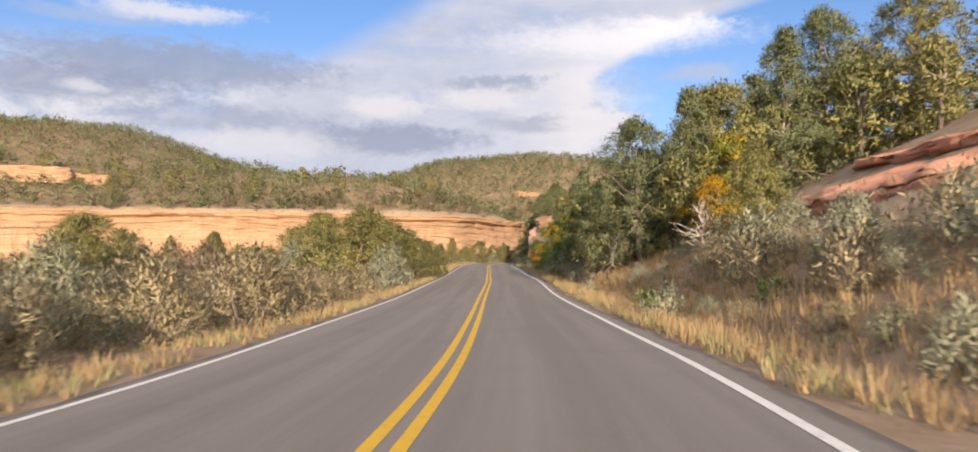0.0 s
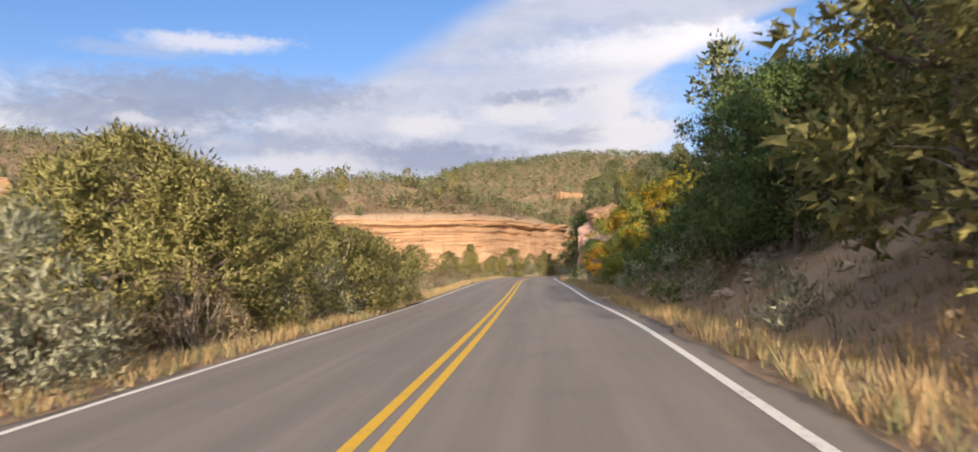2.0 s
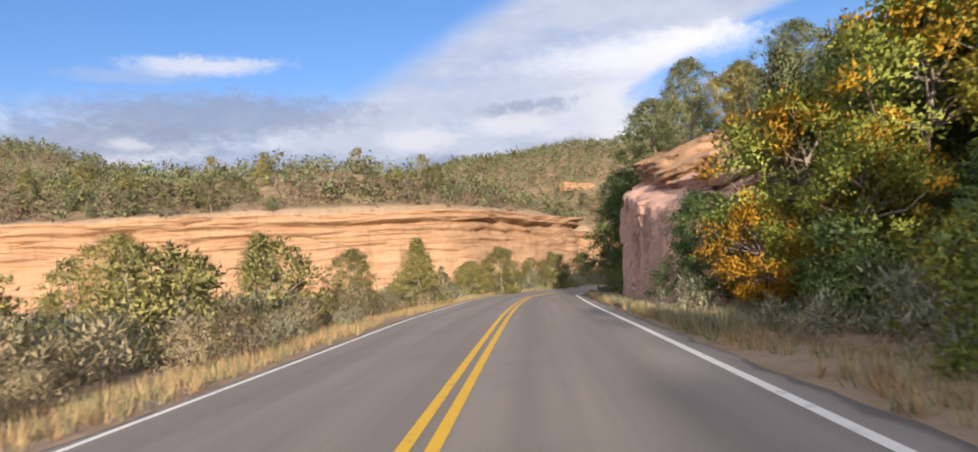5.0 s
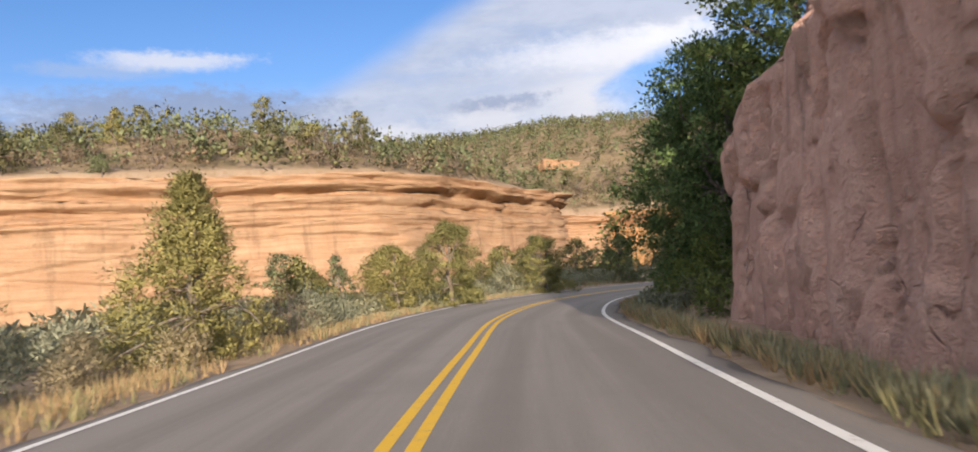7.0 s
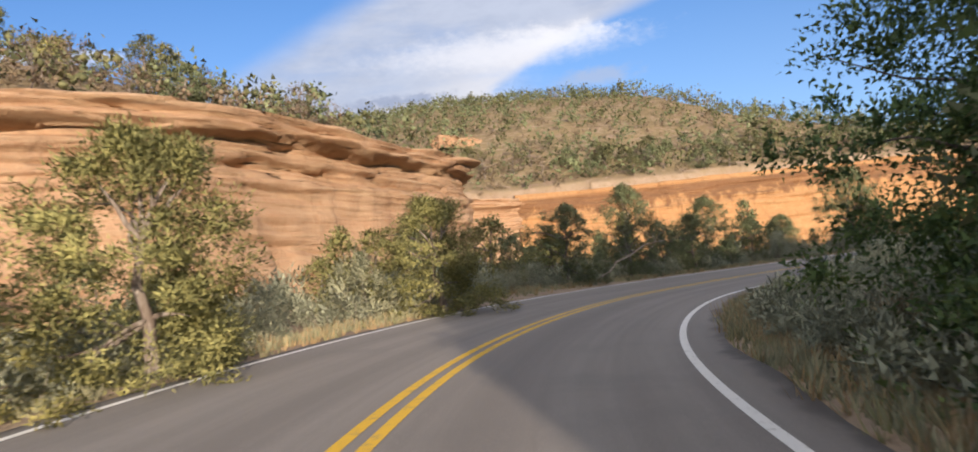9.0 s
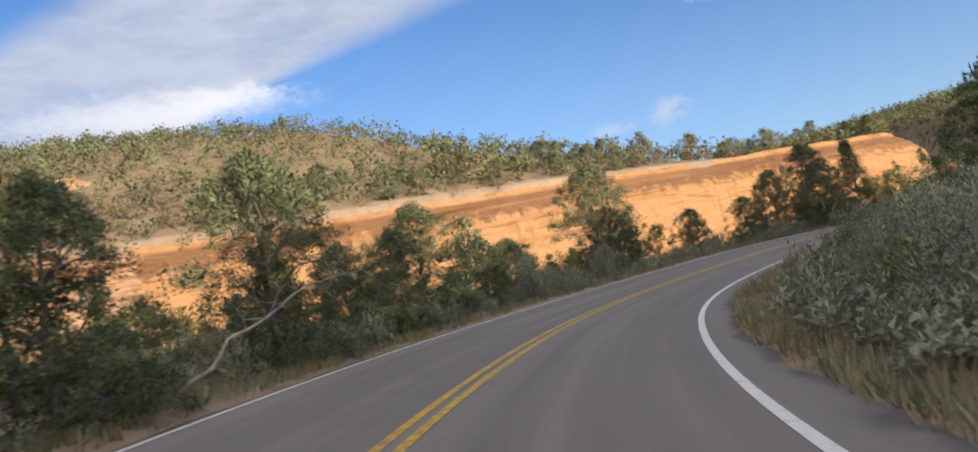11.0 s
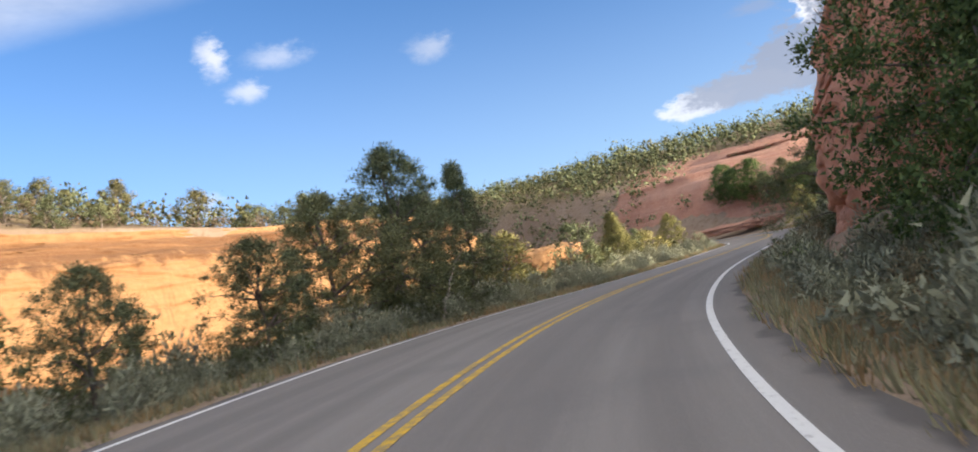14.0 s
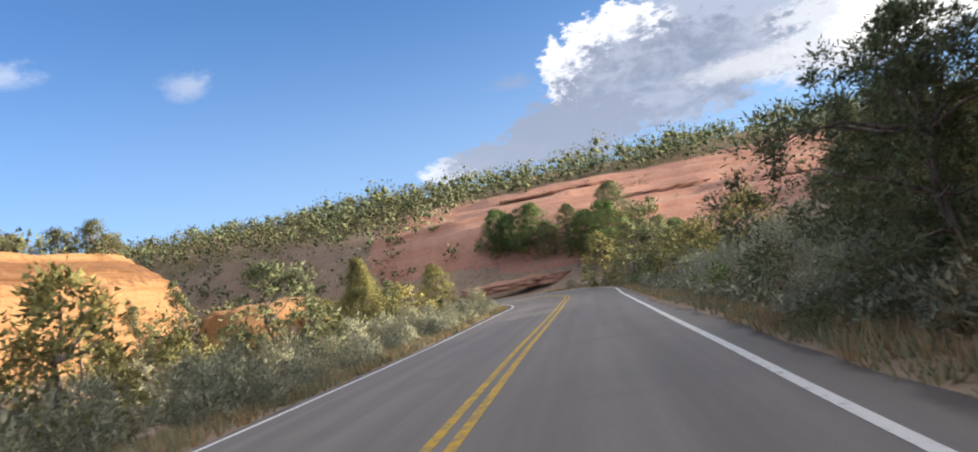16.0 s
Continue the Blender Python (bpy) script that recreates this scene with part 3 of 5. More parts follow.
def make_road():
    o = np.array([-3.68, -3.62, -3.35, -1.7, 0, 1.7, 3.35, 3.62, 3.68])
    road = new("road", ribbon("road", o, np.array([-0.12, 0.0, 0, 0, 0, 0, 0, 0.0, -0.12]), ASPHALT, 1.0))
    tagged(road, "two-lane road of sun-bleached asphalt", "road", kind="structure")
    for name, at, wide, mat, label in (("edge_line", -3.35, 0.11, WHITE_PAINT, "white edge line"), ("edge_line", 3.22, 0.11, WHITE_PAINT, "white edge line"),
                                       ("centre_line", 0.08, 0.12, YELLOW_PAINT, "worn yellow centre line"), ("centre_line", 0.32, 0.12, YELLOW_PAINT, "worn yellow centre line")):
        ob = new(name, ribbon(name, [at - wide / 2, at + wide / 2], 0.005, mat))
        ob.parent = road
        tagged(ob, label)


make_road()

# ------------------------------------------------------------------ cliffs and rocks
def cliff_mesh(name, line, low, high, mat, seed, ledges=1.0, batter=0.12, dome=0.0):
    """A bedded rock wall along a line: thin beds that jut and recede, joints, and a cap that runs back into the ground."""
    line = spline(line, 0.55)
    t = np.gradient(line, axis=0)
    t /= np.hypot(*t.T)[:, None]
    out = np.stack([t[:, 1], -t[:, 0]], -1)              # towards the open side
    s = np.r_[0, np.cumsum(np.hypot(*np.diff(line, axis=0).T))]
    h = high - low
    u = np.linspace(0, 1, 128)
    S, U = np.meshgrid(s, u, indexing="ij")
    Z = low + U * h
    zz = Z + 0.9 * (fnoise(S / 22, 0.3, 0, seed, 3) - 0.5)
    beds = 0.8 * vnoise(zz * 1.3, S / 30, 0, seed + 3) + 0.8 * vnoise(zz * 3.4, S / 16, 0, seed + 4)
    beds = np.round(beds * 6) / 6 * 0.75 + beds * 0.25
    upper = smooth(U, 0.55, 0.75)
    block, crack = cells(S / 7.0, zz / 0.42, 0.0 * S, seed + 21)
    mass_, gap = cells(S / 11.0, zz / 2.6, 0.0 * S, seed + 23)
    jut = (0.06 + 0.55 * upper) * ledges * (beds - 0.8) + ledges * (0.12 + 0.88 * upper) * (0.62 * (block - 0.5) - 0.30 * smooth(crack, 0.16, 0.0))
    jut = jut + 0.35 * (mass_ - 0.5) - 0.22 * smooth(gap, 0.07, 0.0) * (1 - upper) - dome * smooth(U, 0.6, 1.0) ** 2
    cap = 0.9 * ledges * smooth(U, 0.88, 0.93) * (0.6 + 0.8 * fnoise(S / 6, 1.0, 0, seed + 8, 3))
    bulge = 1.9 * (fnoise(S / 13, Z / 9, 0, seed + 5, 3) - 0.5) + 0.7 * (fnoise(S / 2.6, Z / 1.2, 0, seed + 6, 3) - 0.5)
    joint = -0.9 * smooth(np.abs(vnoise(S / 5.0, Z / 30, 0, seed + 7) - 0.5), 0.012, 0.0) * smooth(fnoise(S / 18, Z / 6, 0, seed + 11, 2), 0.45, 0.6)
    off = jut + cap * (1 - dome / 3) + bulge + joint - batter * (Z - high)
    top_z = Z + 0.5 * (fnoise(S / 7, 2.0, 0, seed + 9, 3) - 0.5) * U
    x = line[:, None, 0] + out[:, None, 0] * off
    y = line[:, None, 1] + out[:, None, 1] * off
    # rows behind the cap, back under the soil
    back = []
    for step, drop in ((-1.0, 0.12), (-3.0, 0.15), (-6.0, -0.5)):
        o = off[:, -1:] + step
        back.append(np.stack([line[:, :1] + out[:, :1] * o, line[:, 1:] + out[:, 1:] * o, top_z[:, -1:] + drop], -1))
    v = np.concatenate([np.stack([x, y, top_z], -1)] + back, 1)
    return mesh_of(name, v.reshape(-1, 3), grid_faces(v.shape[0], v.shape[1])[:, ::-1], mat, False)


tagged(new("cliff", cliff_mesh("cliff", CLIFF_WEST, 0.4, TOP, ROCK, 101, 1.15)), "long orange sandstone cliff in thin flat beds", "cliff", "canyon cliffs")
tagged(new("cliff", cliff_mesh("cliff", CLIFF_NORTH, -1.5, TOP + 0.5, GOLD_ROCK, 131, 0.55, 0.3, 2.2)), "smooth golden sandstone cliff with dark water streaks", "cliff", "canyon cliffs")


def boulder_mesh(name, size, mat, seed, beds=0.35, rough=0.16, cut=0.8, ramp=(0, 0), square=5.0, broken=0.5, chunk=(1.7, 2.2), batter=0.0, fine=(190, 90), fall=None):
    """A rock mass: a squared-off body of size (x, y, z), bedded, jointed and broken, its foot at z = 0."""
    n, m = fine
    a, u = np.meshgrid(np.linspace(0, 2 * np.pi, n, endpoint=False), np.linspace(0.0, 1.0, m), indexing="ij")
    prof = np.clip(np.minimum(1.0, (1 - np.clip((u - cut) / (1 - cut), 0, 1)**2.2)), 0, 1) ** 0.5
    z = np.where(u < cut, u / cut * 0.9, 0.9 + 0.1 * np.clip((u - cut) / (1 - cut), 0, 1))
    k = square
    r = (np.abs(np.cos(a))**k + np.abs(np.sin(a))**k) ** (-1 / k)
    x, y = r * np.cos(a) * prof * size[0] / 2, r * np.sin(a) * prof * size[1] / 2
    Z = z * size[2]
    big = fnoise(x / 3.2 + 9, y / 3.2, Z / 3.2, seed, 3) - 0.5
    mid = fnoise(x / 1.1 + 5, y / 1.1, Z / 1.6, seed + 4, 4) - 0.5
    bed = vnoise(Z * 1.8 + 1.5 * big, 0.5, x * 0.05, seed + 9)
    bed = np.round(bed * 4) / 4 * 0.6 + bed * 0.4
    big_own, big_gap = cells(x / chunk[0] + 0.4 * big, y / chunk[0], Z / chunk[1] + 0.4 * mid, seed + 12)
    own, gap = cells(x / chunk[0] * 2.3, y / chunk[0] * 2.3, Z / chunk[1] * 2.3 + 0.5 * mid, seed + 14)
    block = broken * (0.9 * (big_own - 0.5) + 0.3 * (own - 0.5) - 0.45 * smooth(big_gap, 0.10, 0.0) - 0.12 * smooth(gap, 0.1, 0.0))
    nx, ny = np.sign(x) * np.abs(2 * x / size[0]) ** (k - 1) / size[0], np.sign(y) * np.abs(2 * y / size[1]) ** (k - 1) / size[1]
    length = np.hypot(nx, ny) + 1e-6
    push = ((2.4 * big + 1.0 * mid + beds * (bed - 0.5)) * rough * 5 + block) * prof + batter * (size[2] - Z)
    x, y = x + nx / length * push, y + ny / length * push
    Z = Z * (1 + 0.12 * big) + np.where(u >= cut, 0.6 * mid, 0)
    Z = Z * (1 + ramp[0] * x + ramp[1] * y)
    if fall:
        Z = Z * (1 - fall[2] * smooth(fall[3] * x + fall[4] * y, fall[0], fall[1]))
    v = np.stack([x, y, Z], -1)
    v = np.concatenate([v, v[:1]], 0)
    return mesh_of(name, v.reshape(-1, 3), grid_faces(n + 1, m), mat, False)


def rock(name, label, mesh, x, y, z, turn=0.0, lean=(0, 0)):
    ob = new(name, mesh)
    ob.matrix_world = pose(x, y, z, lean[0], lean[1], turn)
    return tagged(ob, label, "rock")


def ledge(parent, size, x, y, z, turn, lean, seed, mat=RED_ROCK):
    ob = new("ledge", boulder_mesh("ledge", size, mat, seed, 0.5, 0.09, 0.6, square=3.0, broken=0.5, chunk=(1.6, 0.5), fine=(110, 24)))
    ob.parent = parent
    ob.matrix_parent_inverse = parent.matrix_world.inverted()
    ob.matrix_world = pose(x, y, z, lean[0], lean[1], turn)


outcrop = rock("rock_outcrop", "weathered dusky sandstone outcrop with a broken vertical face", boulder_mesh("rock_outcrop", (12.5, 21, 6.9), DUSKY_ROCK, 201, 0.04, 0.035, 0.93, (0.004, 0.026), 11.0, 0.5, (1.5, 5.5), 0.06, (460, 110), (2.5, 10.8, 0.34, 0.0, 1.0)), 11.2, 107.7, -0.5, -2.5)
bpy.context.view_layer.update()
south = new("bedded_shoulder", boulder_mesh("bedded_shoulder", (12, 11, 5.9), DUSKY_ROCK, 203, 0.55, 0.04, 0.93, (0.02, 0.012), 8.0, 0.45, (3.2, 0.7), 0.05, (260, 90)))
south.parent, south.matrix_parent_inverse = outcrop, outcrop.matrix_world.inverted()
south.matrix_world = pose(12.7, 99.6, -0.5, 0, 0, 2)
for i, (sx, sy, sz, x, y, down) in enumerate(((9.5, 9, 0.6, 10.4, 109.2, 0.6), (9.0, 13, 0.7, 10.3, 107.6, 1.2), (8.6, 15, 0.7, 10.6, 106.4, 1.85), (8.0, 15, 0.8, 11.2, 105.4, 2.5))):
    ledge(outcrop, (sx, sy, sz), x, y, 7.15 + 0.40 * (x - 5.3) + 0.13 * (y - 112) - down, 4.0 - 5 * i, (7, -19), 205 + i, ROCK if i < 2 else DUSKY_ROCK)
buttress = rock("rock_outcrop", "tall red sandstone buttress beside the road", boulder_mesh("rock_outcrop", (12, 12, 10.5), RED_ROCK, 231, 0.03, 0.12, 0.92, broken=0.8, chunk=(2.2, 3.6), fine=(320, 140), fall=(4.8, 8.6, 0.36, 0.707, 0.707)), 58.9, 157.3, -0.5, 45.0)
bpy.context.view_layer.update()
ledge(buttress, (9, 9, 1.2), 58.6, 157.4, 9.0, 40, (3, -2), 236)
slab = rock("rock_slab", "smooth bedded red sandstone slab on the bank", boulder_mesh("rock_slab", (13, 19, 6.6), RED_ROCK, 261, 0.5, 0.09, 0.72, (0.03, 0.0), broken=0.6, chunk=(3.0, 0.8)), 17.3, 25.0, -1.2, -6.0, (0, -4))
bpy.context.view_layer.update()
for i, (sx, sy, sz, x, y, z) in enumerate(((9, 15, 0.8, 16.3, 25.5, 3.6), (8, 14, 0.8, 17.7, 25.0, 5.0))):
    ledge(slab, (sx, sy, sz), x, y, z, -6.0 + 4 * i, (0, -10), 265 + i)


rock("rock_outcrop", "sunlit orange sandstone dome at the valley's end", boulder_mesh("rock_outcrop", (10, 8, 4.9), GOLD_ROCK, 275, 0.25, 0.08, 0.35, square=2.4, broken=0.35, chunk=(3.5, 1.2), batter=0.5, fine=(120, 50)), 114.0, 197.0, -0.6, 12.0)


def make_slickrock():
    """Bare rock that rises from the valley's end, with long shallow ledges."""
    xs, ys = np.arange(104, 172, 0.7), np.arange(122, 206, 0.7)
    gx, gy = np.meshgrid(xs, ys)
    z = land(gx, gy)
    e = gx - 112 - 0.10 * (172 - gy)
    edge = smooth(e, 1.0, 6.0) * (1 - smooth(e, 42, 51))
    edge = edge * smooth(gy, 124, 132) * (1 - smooth(gy, 190, 198))
    d, _ = to_road(gx, gy)
    edge = edge * smooth(np.abs(d), 8, 13).reshape(edge.shape)
    warp = z + 1.5 * (fnoise(gx / 16, gy / 16, 0, 71, 3) - 0.5)
    stairs = np.floor(warp / 1.5) * 1.5 + 1.5 * smooth(warp / 1.5 - np.floor(warp / 1.5), 0.72, 0.95)
    body = 0.6 * stairs + 0.4 * z + 0.7 * (fnoise(gx / 5, gy / 5, 0, 72, 3) - 0.5) + 0.9
    zz = z - 0.5 + edge * (body - z + 0.5)
    v = np.stack([gx, gy, zz], -1).reshape(-1, 3)
    ob = new("slickrock", mesh_of("slickrock", v, grid_faces(len(ys), len(xs)), SLICK, True))
    tagged(ob, "bare pinkish slickrock slope with shallow ledges", "rock")
    for i, (e0, y0, long, high) in enumerate(((12, 176, 11, 1.5), (14, 166, 8, 1.2), (23, 161, 12, 0.8), (37, 172, 14, 0.7), (17, 146, 10, 0.8))):
        x0 = 112 + 0.10 * (172 - y0) + e0
        ledge(ob, (2.0, long, high * 0.5), x0, y0, float(land(np.array([x0]), np.array([y0]))[0]) + 0.55, 6.0, (0, -8), 281 + i, SLICK)


make_slickrock()

# ------------------------------------------------------------------ plants
def leaves(centres, outward, size, rng, stretch=1.5, wide=0.5, lit=None):
    """One three-cornered sprig at each centre, pointing about outward; shaded as the rounded tuft that it belongs to."""
    n = len(centres)
    way = outward + rng.normal(0, 0.55, (n, 3))
    way /= np.linalg.norm(way, axis=1)[:, None] + 1e-9
    side = np.cross(way, rng.normal(0, 1, (n, 3)))
    side /= np.linalg.norm(side, axis=1)[:, None] + 1e-9
    k = (np.asarray(size) * rng.uniform(0.6, 1.3, n))[:, None]
    face = (outward if lit is None else lit) + rng.normal(0, 0.28, (n, 3))
    face /= np.linalg.norm(face, axis=1)[:, None] + 1e-9
    side *= np.where((np.cross(side, way) * face).sum(1) < 0, -1.0, 1.0)[:, None]
    v = np.stack([centres - side * k * wide - way * k * 0.4, centres + side * k * wide - way * k * 0.4, centres + way * k * stretch * 0.7], 1)
    return v.reshape(-1, 3), np.arange(3 * n).reshape(-1, 3), np.repeat(face, 3, 0)


def tube(path, r0, r1, sides=6):
    """A tapering limb along a path of points."""
    p = np.asarray(path, float)
    t = np.gradient(p, axis=0)
    t /= np.linalg.norm(t, axis=1)[:, None] + 1e-9
    a = np.cross(t, (0.31, 0.22, 0.93))
    a /= np.linalg.norm(a, axis=1)[:, None] + 1e-9
    b = np.cross(t, a)
    ang = np.linspace(0, 2 * np.pi, sides, endpoint=False)
    r = np.linspace(r0, r1, len(p))[:, None, None]
    v = p[:, None] + r * (np.cos(ang)[None, :, None] * a[:, None] + np.sin(ang)[None, :, None] * b[:, None])
    idx = np.arange(len(p) * sides).reshape(len(p), sides)
    nxt = np.roll(idx, -1, 1)
    f = np.stack([idx[:-1], nxt[:-1], nxt[1:], idx[1:]], -1).reshape(-1, 4)
    return v.reshape(-1, 3), f


def joined(pieces):
    """Limbs grown together: each is tied to the first by a face inside the wood."""
    vs, fs, n = [], [], 0
    for v, f in pieces:
        vs.append(v), fs.append(f + n)
        if n:
            near = int(((pieces[0][0][:-1] - v[0]) ** 2).sum(1).argmin())
            fs.append(np.array([[n, n + 1, near + 1, near]]))
        n += len(v)
    return np.vstack(vs), np.vstack(fs)


def bent(a, b, rng, sag=0.12, k=5):
    a, b = np.asarray(a, float), np.asarray(b, float)
    t = np.linspace(0, 1, k)[:, None]
    way = a + (b - a) * t
    return way + np.sin(t * np.pi) * rng.normal(0, sag, 3) * np.linalg.norm(b - a) + rng.normal(0, 0.02, way.shape) * np.linalg.norm(b - a) * (t > 0)


def crown_points(rng, h, r, base, shape, clumps):
    """Clump centres inside an uneven crown of height h and radius r."""
    lobes, tilt = rng.uniform(0, 6.28, 3), rng.uniform(0.12, 0.3, 3)
    out = []
    while len(out) < clumps:
        u, a = rng.uniform(0, 1), rng.uniform(0, 6.283)
        wide = {"round": math.sin(math.pi * min(1, 0.30 + 0.70 * u)) ** 0.55, "cone": (1 - u) ** 0.75 * min(1, 0.75 + 2.5 * u),
                "spread": math.sin(math.pi * min(1, 0.10 + 0.88 * u)) ** 0.8, "bush": (1 - u * u) ** 0.5}[shape]
        lump = 1 + sum(k * math.sin((i + 1) * a + p + 3 * u) for i, (k, p) in enumerate(zip(tilt, lobes)))
        rad = r * wide * lump * math.sqrt(rng.uniform(0.12, 1.0))
        out.append((rad * math.cos(a), rad * math.sin(a), base + (h - base) * u))
    return np.array(out)


OCTA_V = np.array([(1, 0, 0), (0, 1, 0), (-1, 0, 0), (0, -1, 0), (0, 0, 1), (0, 0, -1)], float)
OCTA_F = np.array([(0, 1, 4), (1, 2, 4), (2, 3, 4), (3, 0, 4), (1, 0, 5), (2, 1, 5), (3, 2, 5), (0, 3, 5)])


def lumps_at(centres, radius, rng):
    """The dense, uneven insides of tufts, one at each centre."""
    n = len(centres)
    v = OCTA_V[None] * rng.uniform(0.8, 1.4, (n, len(OCTA_V), 1)) * np.broadcast_to(radius, (n, 3))[:, None] + np.asarray(centres)[:, None]
    return v.reshape(-1, 3), (OCTA_F[None] + (np.arange(n) * len(OCTA_V))[:, None, None]).reshape(-1, 3), np.tile(OCTA_V, (n, 1))


def plant(kind, label, category, seed, h, r, base, shape, clumps, per, leaf, clump_r, leaf_mat, wood_mat=None, trunk_r=0.14, limbs=14, stems=1, flat=0.75, second=None, wide=0.3, stretch=2.2, core=0.0, rise=0.25):
    """A tree or shrub: a trunk or stems with limbs, and a crown of clumps of sprigs. Its foot is at the origin."""
    rng = np.random.default_rng(seed)
    root = new(kind)
    root.empty_display_size = 0.3
    tagged(root, label, category)
    c = crown_points(rng, h, r, base, shape, clumps)
    order = rng.permutation(len(c))
    wood = []
    if stems == 1:
        top = np.array((rng.normal(0, 0.08) * r, rng.normal(0, 0.08) * r, h * 0.86))
        spine = bent((0, 0, -0.35), top, rng, 0.05, 7)
        wood.append(tube(spine, trunk_r, trunk_r * 0.16, 7))
        for i in order[:limbs]:
            low = spine[np.searchsorted(spine[:, 2], max(0.15 * h, c[i][2] * 0.62)).clip(1, 5)]
            wood.append(tube(bent(low, c[i], rng), trunk_r * 0.38, trunk_r * 0.07, 5))
    else:
        for i in order[:limbs]:
            foot = np.array((rng.normal(0, 0.09) * r, rng.normal(0, 0.09) * r, -0.2))
            wood.append(tube(bent(foot, c[i], rng, 0.1), trunk_r, trunk_r * 0.25, 4))
    if wood:
        v, f = joined(wood)
        ob = new("trunk" if stems == 1 else "woody_base", mesh_of("wood", v, f, wood_mat or BARK))
        ob.parent = root
    if per:
        way = rng.normal(0, 1, (clumps, per, 3))
        way /= np.linalg.norm(way, axis=2)[..., None]
        k = clump_r * rng.uniform(0.6, 1.5, (clumps, 1, 1)) * rng.uniform(0.0, 1.0, (clumps, per, 1)) ** 0.7
        at = c[:, None] + way * k * np.array((1, 1, flat))
        body = np.array((0, 0, (h + base) / 2))
        outward = way + 0.5 * (c[:, None] - body) / max(r, h / 2) + np.array((0, 0, rise))
        lit = way * np.minimum(1, 0.35 + k / clump_r) + 0.75 * (c[:, None] - body) / np.array((r, r, max(h / 2, 0.1))) + np.array((0, 0, 0.25))
        at, outward, lit = at.reshape(-1, 3), outward.reshape(-1, 3), lit.reshape(-1, 3)
        keep = at[:, 2] > 0.03
        pick = np.zeros(len(at), bool)
        if second:
            pick = np.repeat(rng.uniform(0, 1, clumps) < second[1], per)
        for name, mask, mat in (("crown", keep & ~pick, leaf_mat), ("turned_leaves", keep & pick, second[0] if second else leaf_mat)):
            if mask.any():
                v, f, nv = leaves(at[mask], outward[mask], leaf, rng, stretch, wide, lit[mask])
                mine = c[(pick if name == "turned_leaves" else ~pick)[::per]]
                if core:
                    lv, lf, ln = lumps_at(mine[mine[:, 2] > clump_r * 0.4][::2], 1.15 * clump_r * core * np.array((1, 1, flat)), rng)
                    v, f, nv = np.vstack([v, lv]), np.vstack([f, lf + len(v)]), np.vstack([nv, ln])
                ob = new(name, mesh_of(name, v, f, mat, normals=nv))
                ob.parent = root
    return root


def set_down(ob, x, y, size=1.0, turn=None, z=None, sink=0.05, lean=0.0, tall=1.0):
    foot = float(land(np.array([x]), np.array([y]))[0]) if z is None else z
    turn = RNG.uniform(0, 360) if turn is None else turn
    m = pose(x, y, foot - sink, RNG.normal(0, 3) + lean, RNG.normal(0, 3), turn) @ Matrix.Diagonal((size, size, size * tall, 1))
    if ob.get("used"):
        made = copy_thing(ob, m)
        made.matrix_basis = m
        return made
    ob["used"] = 1
    ob.matrix_basis = m
    return ob


J_LABEL = "dense olive-green juniper with foliage down to the ground"
SHAPES = ((4.0, 2.1, "round", 1.0), (4.4, 2.1, "cone", 0.95), (3.4, 2.3, "bush", 1.0), (4.9, 1.9, "round", 0.95))
BIG_JUNIPERS = [plant("juniper", J_LABEL, "tree", 301 + i, h, r, 0.1, sh, int(310 * k), 120, 0.048, 0.35, JUNIPER, BARK, 0.15, 12, wide=0.36) for i, (h, r, sh, k) in enumerate(SHAPES)]
JUNIPERS = [plant("juniper", "olive-green juniper on dry ground", "tree", 311 + i, h, r, 0.12, sh, int(90 * k), 38, 0.12, 0.48, JUNIPER, BARK, 0.16, 6, wide=0.42, stretch=1.6) for i, (h, r, sh, k) in enumerate(SHAPES)]
P_LABEL = "bushy dark pinyon pine with foliage nearly to the ground"
OPEN = ((5.5, 2.0, 0.15, "round"), (6.0, 2.0, 0.15, "cone"), (4.6, 2.3, 0.12, "bush"))
BIG_PINYONS = [plant("pinyon_pine", P_LABEL, "tree", 331 + i, h, r, b, sh, 340, 100, 0.048, 0.31, PINYON, BARK, 0.12, 20, wide=0.36) for i, (h, r, b, sh) in enumerate(OPEN)]
PINYONS = [plant("pinyon_pine", "dark green pinyon pine on the slope", "tree", 335 + i, h, r, b, sh, 88, 38, 0.12, 0.46, PINYON, BARK, 0.13, 8, wide=0.42, stretch=1.6) for i, (h, r, b, sh) in enumerate(OPEN)]
OAKS = [plant("scrub_oak", "dark green scrub oak with dense broad leaves", "tree", 361, 6.0, 2.6, 0.5, "round", 270, 130, 0.068, 0.48, OAK, BARK, 0.13, 20, wide=0.45, stretch=1.4),
        plant("scrub_oak", "yellow-green scrub oak with golden autumn leaves", "tree", 362, 4.6, 2.1, 0.4, "spread", 160, 130, 0.068, 0.43, YELLOWING, BARK, 0.11, 30, second=(GOLD, 0.15), wide=0.5, stretch=1.4)]
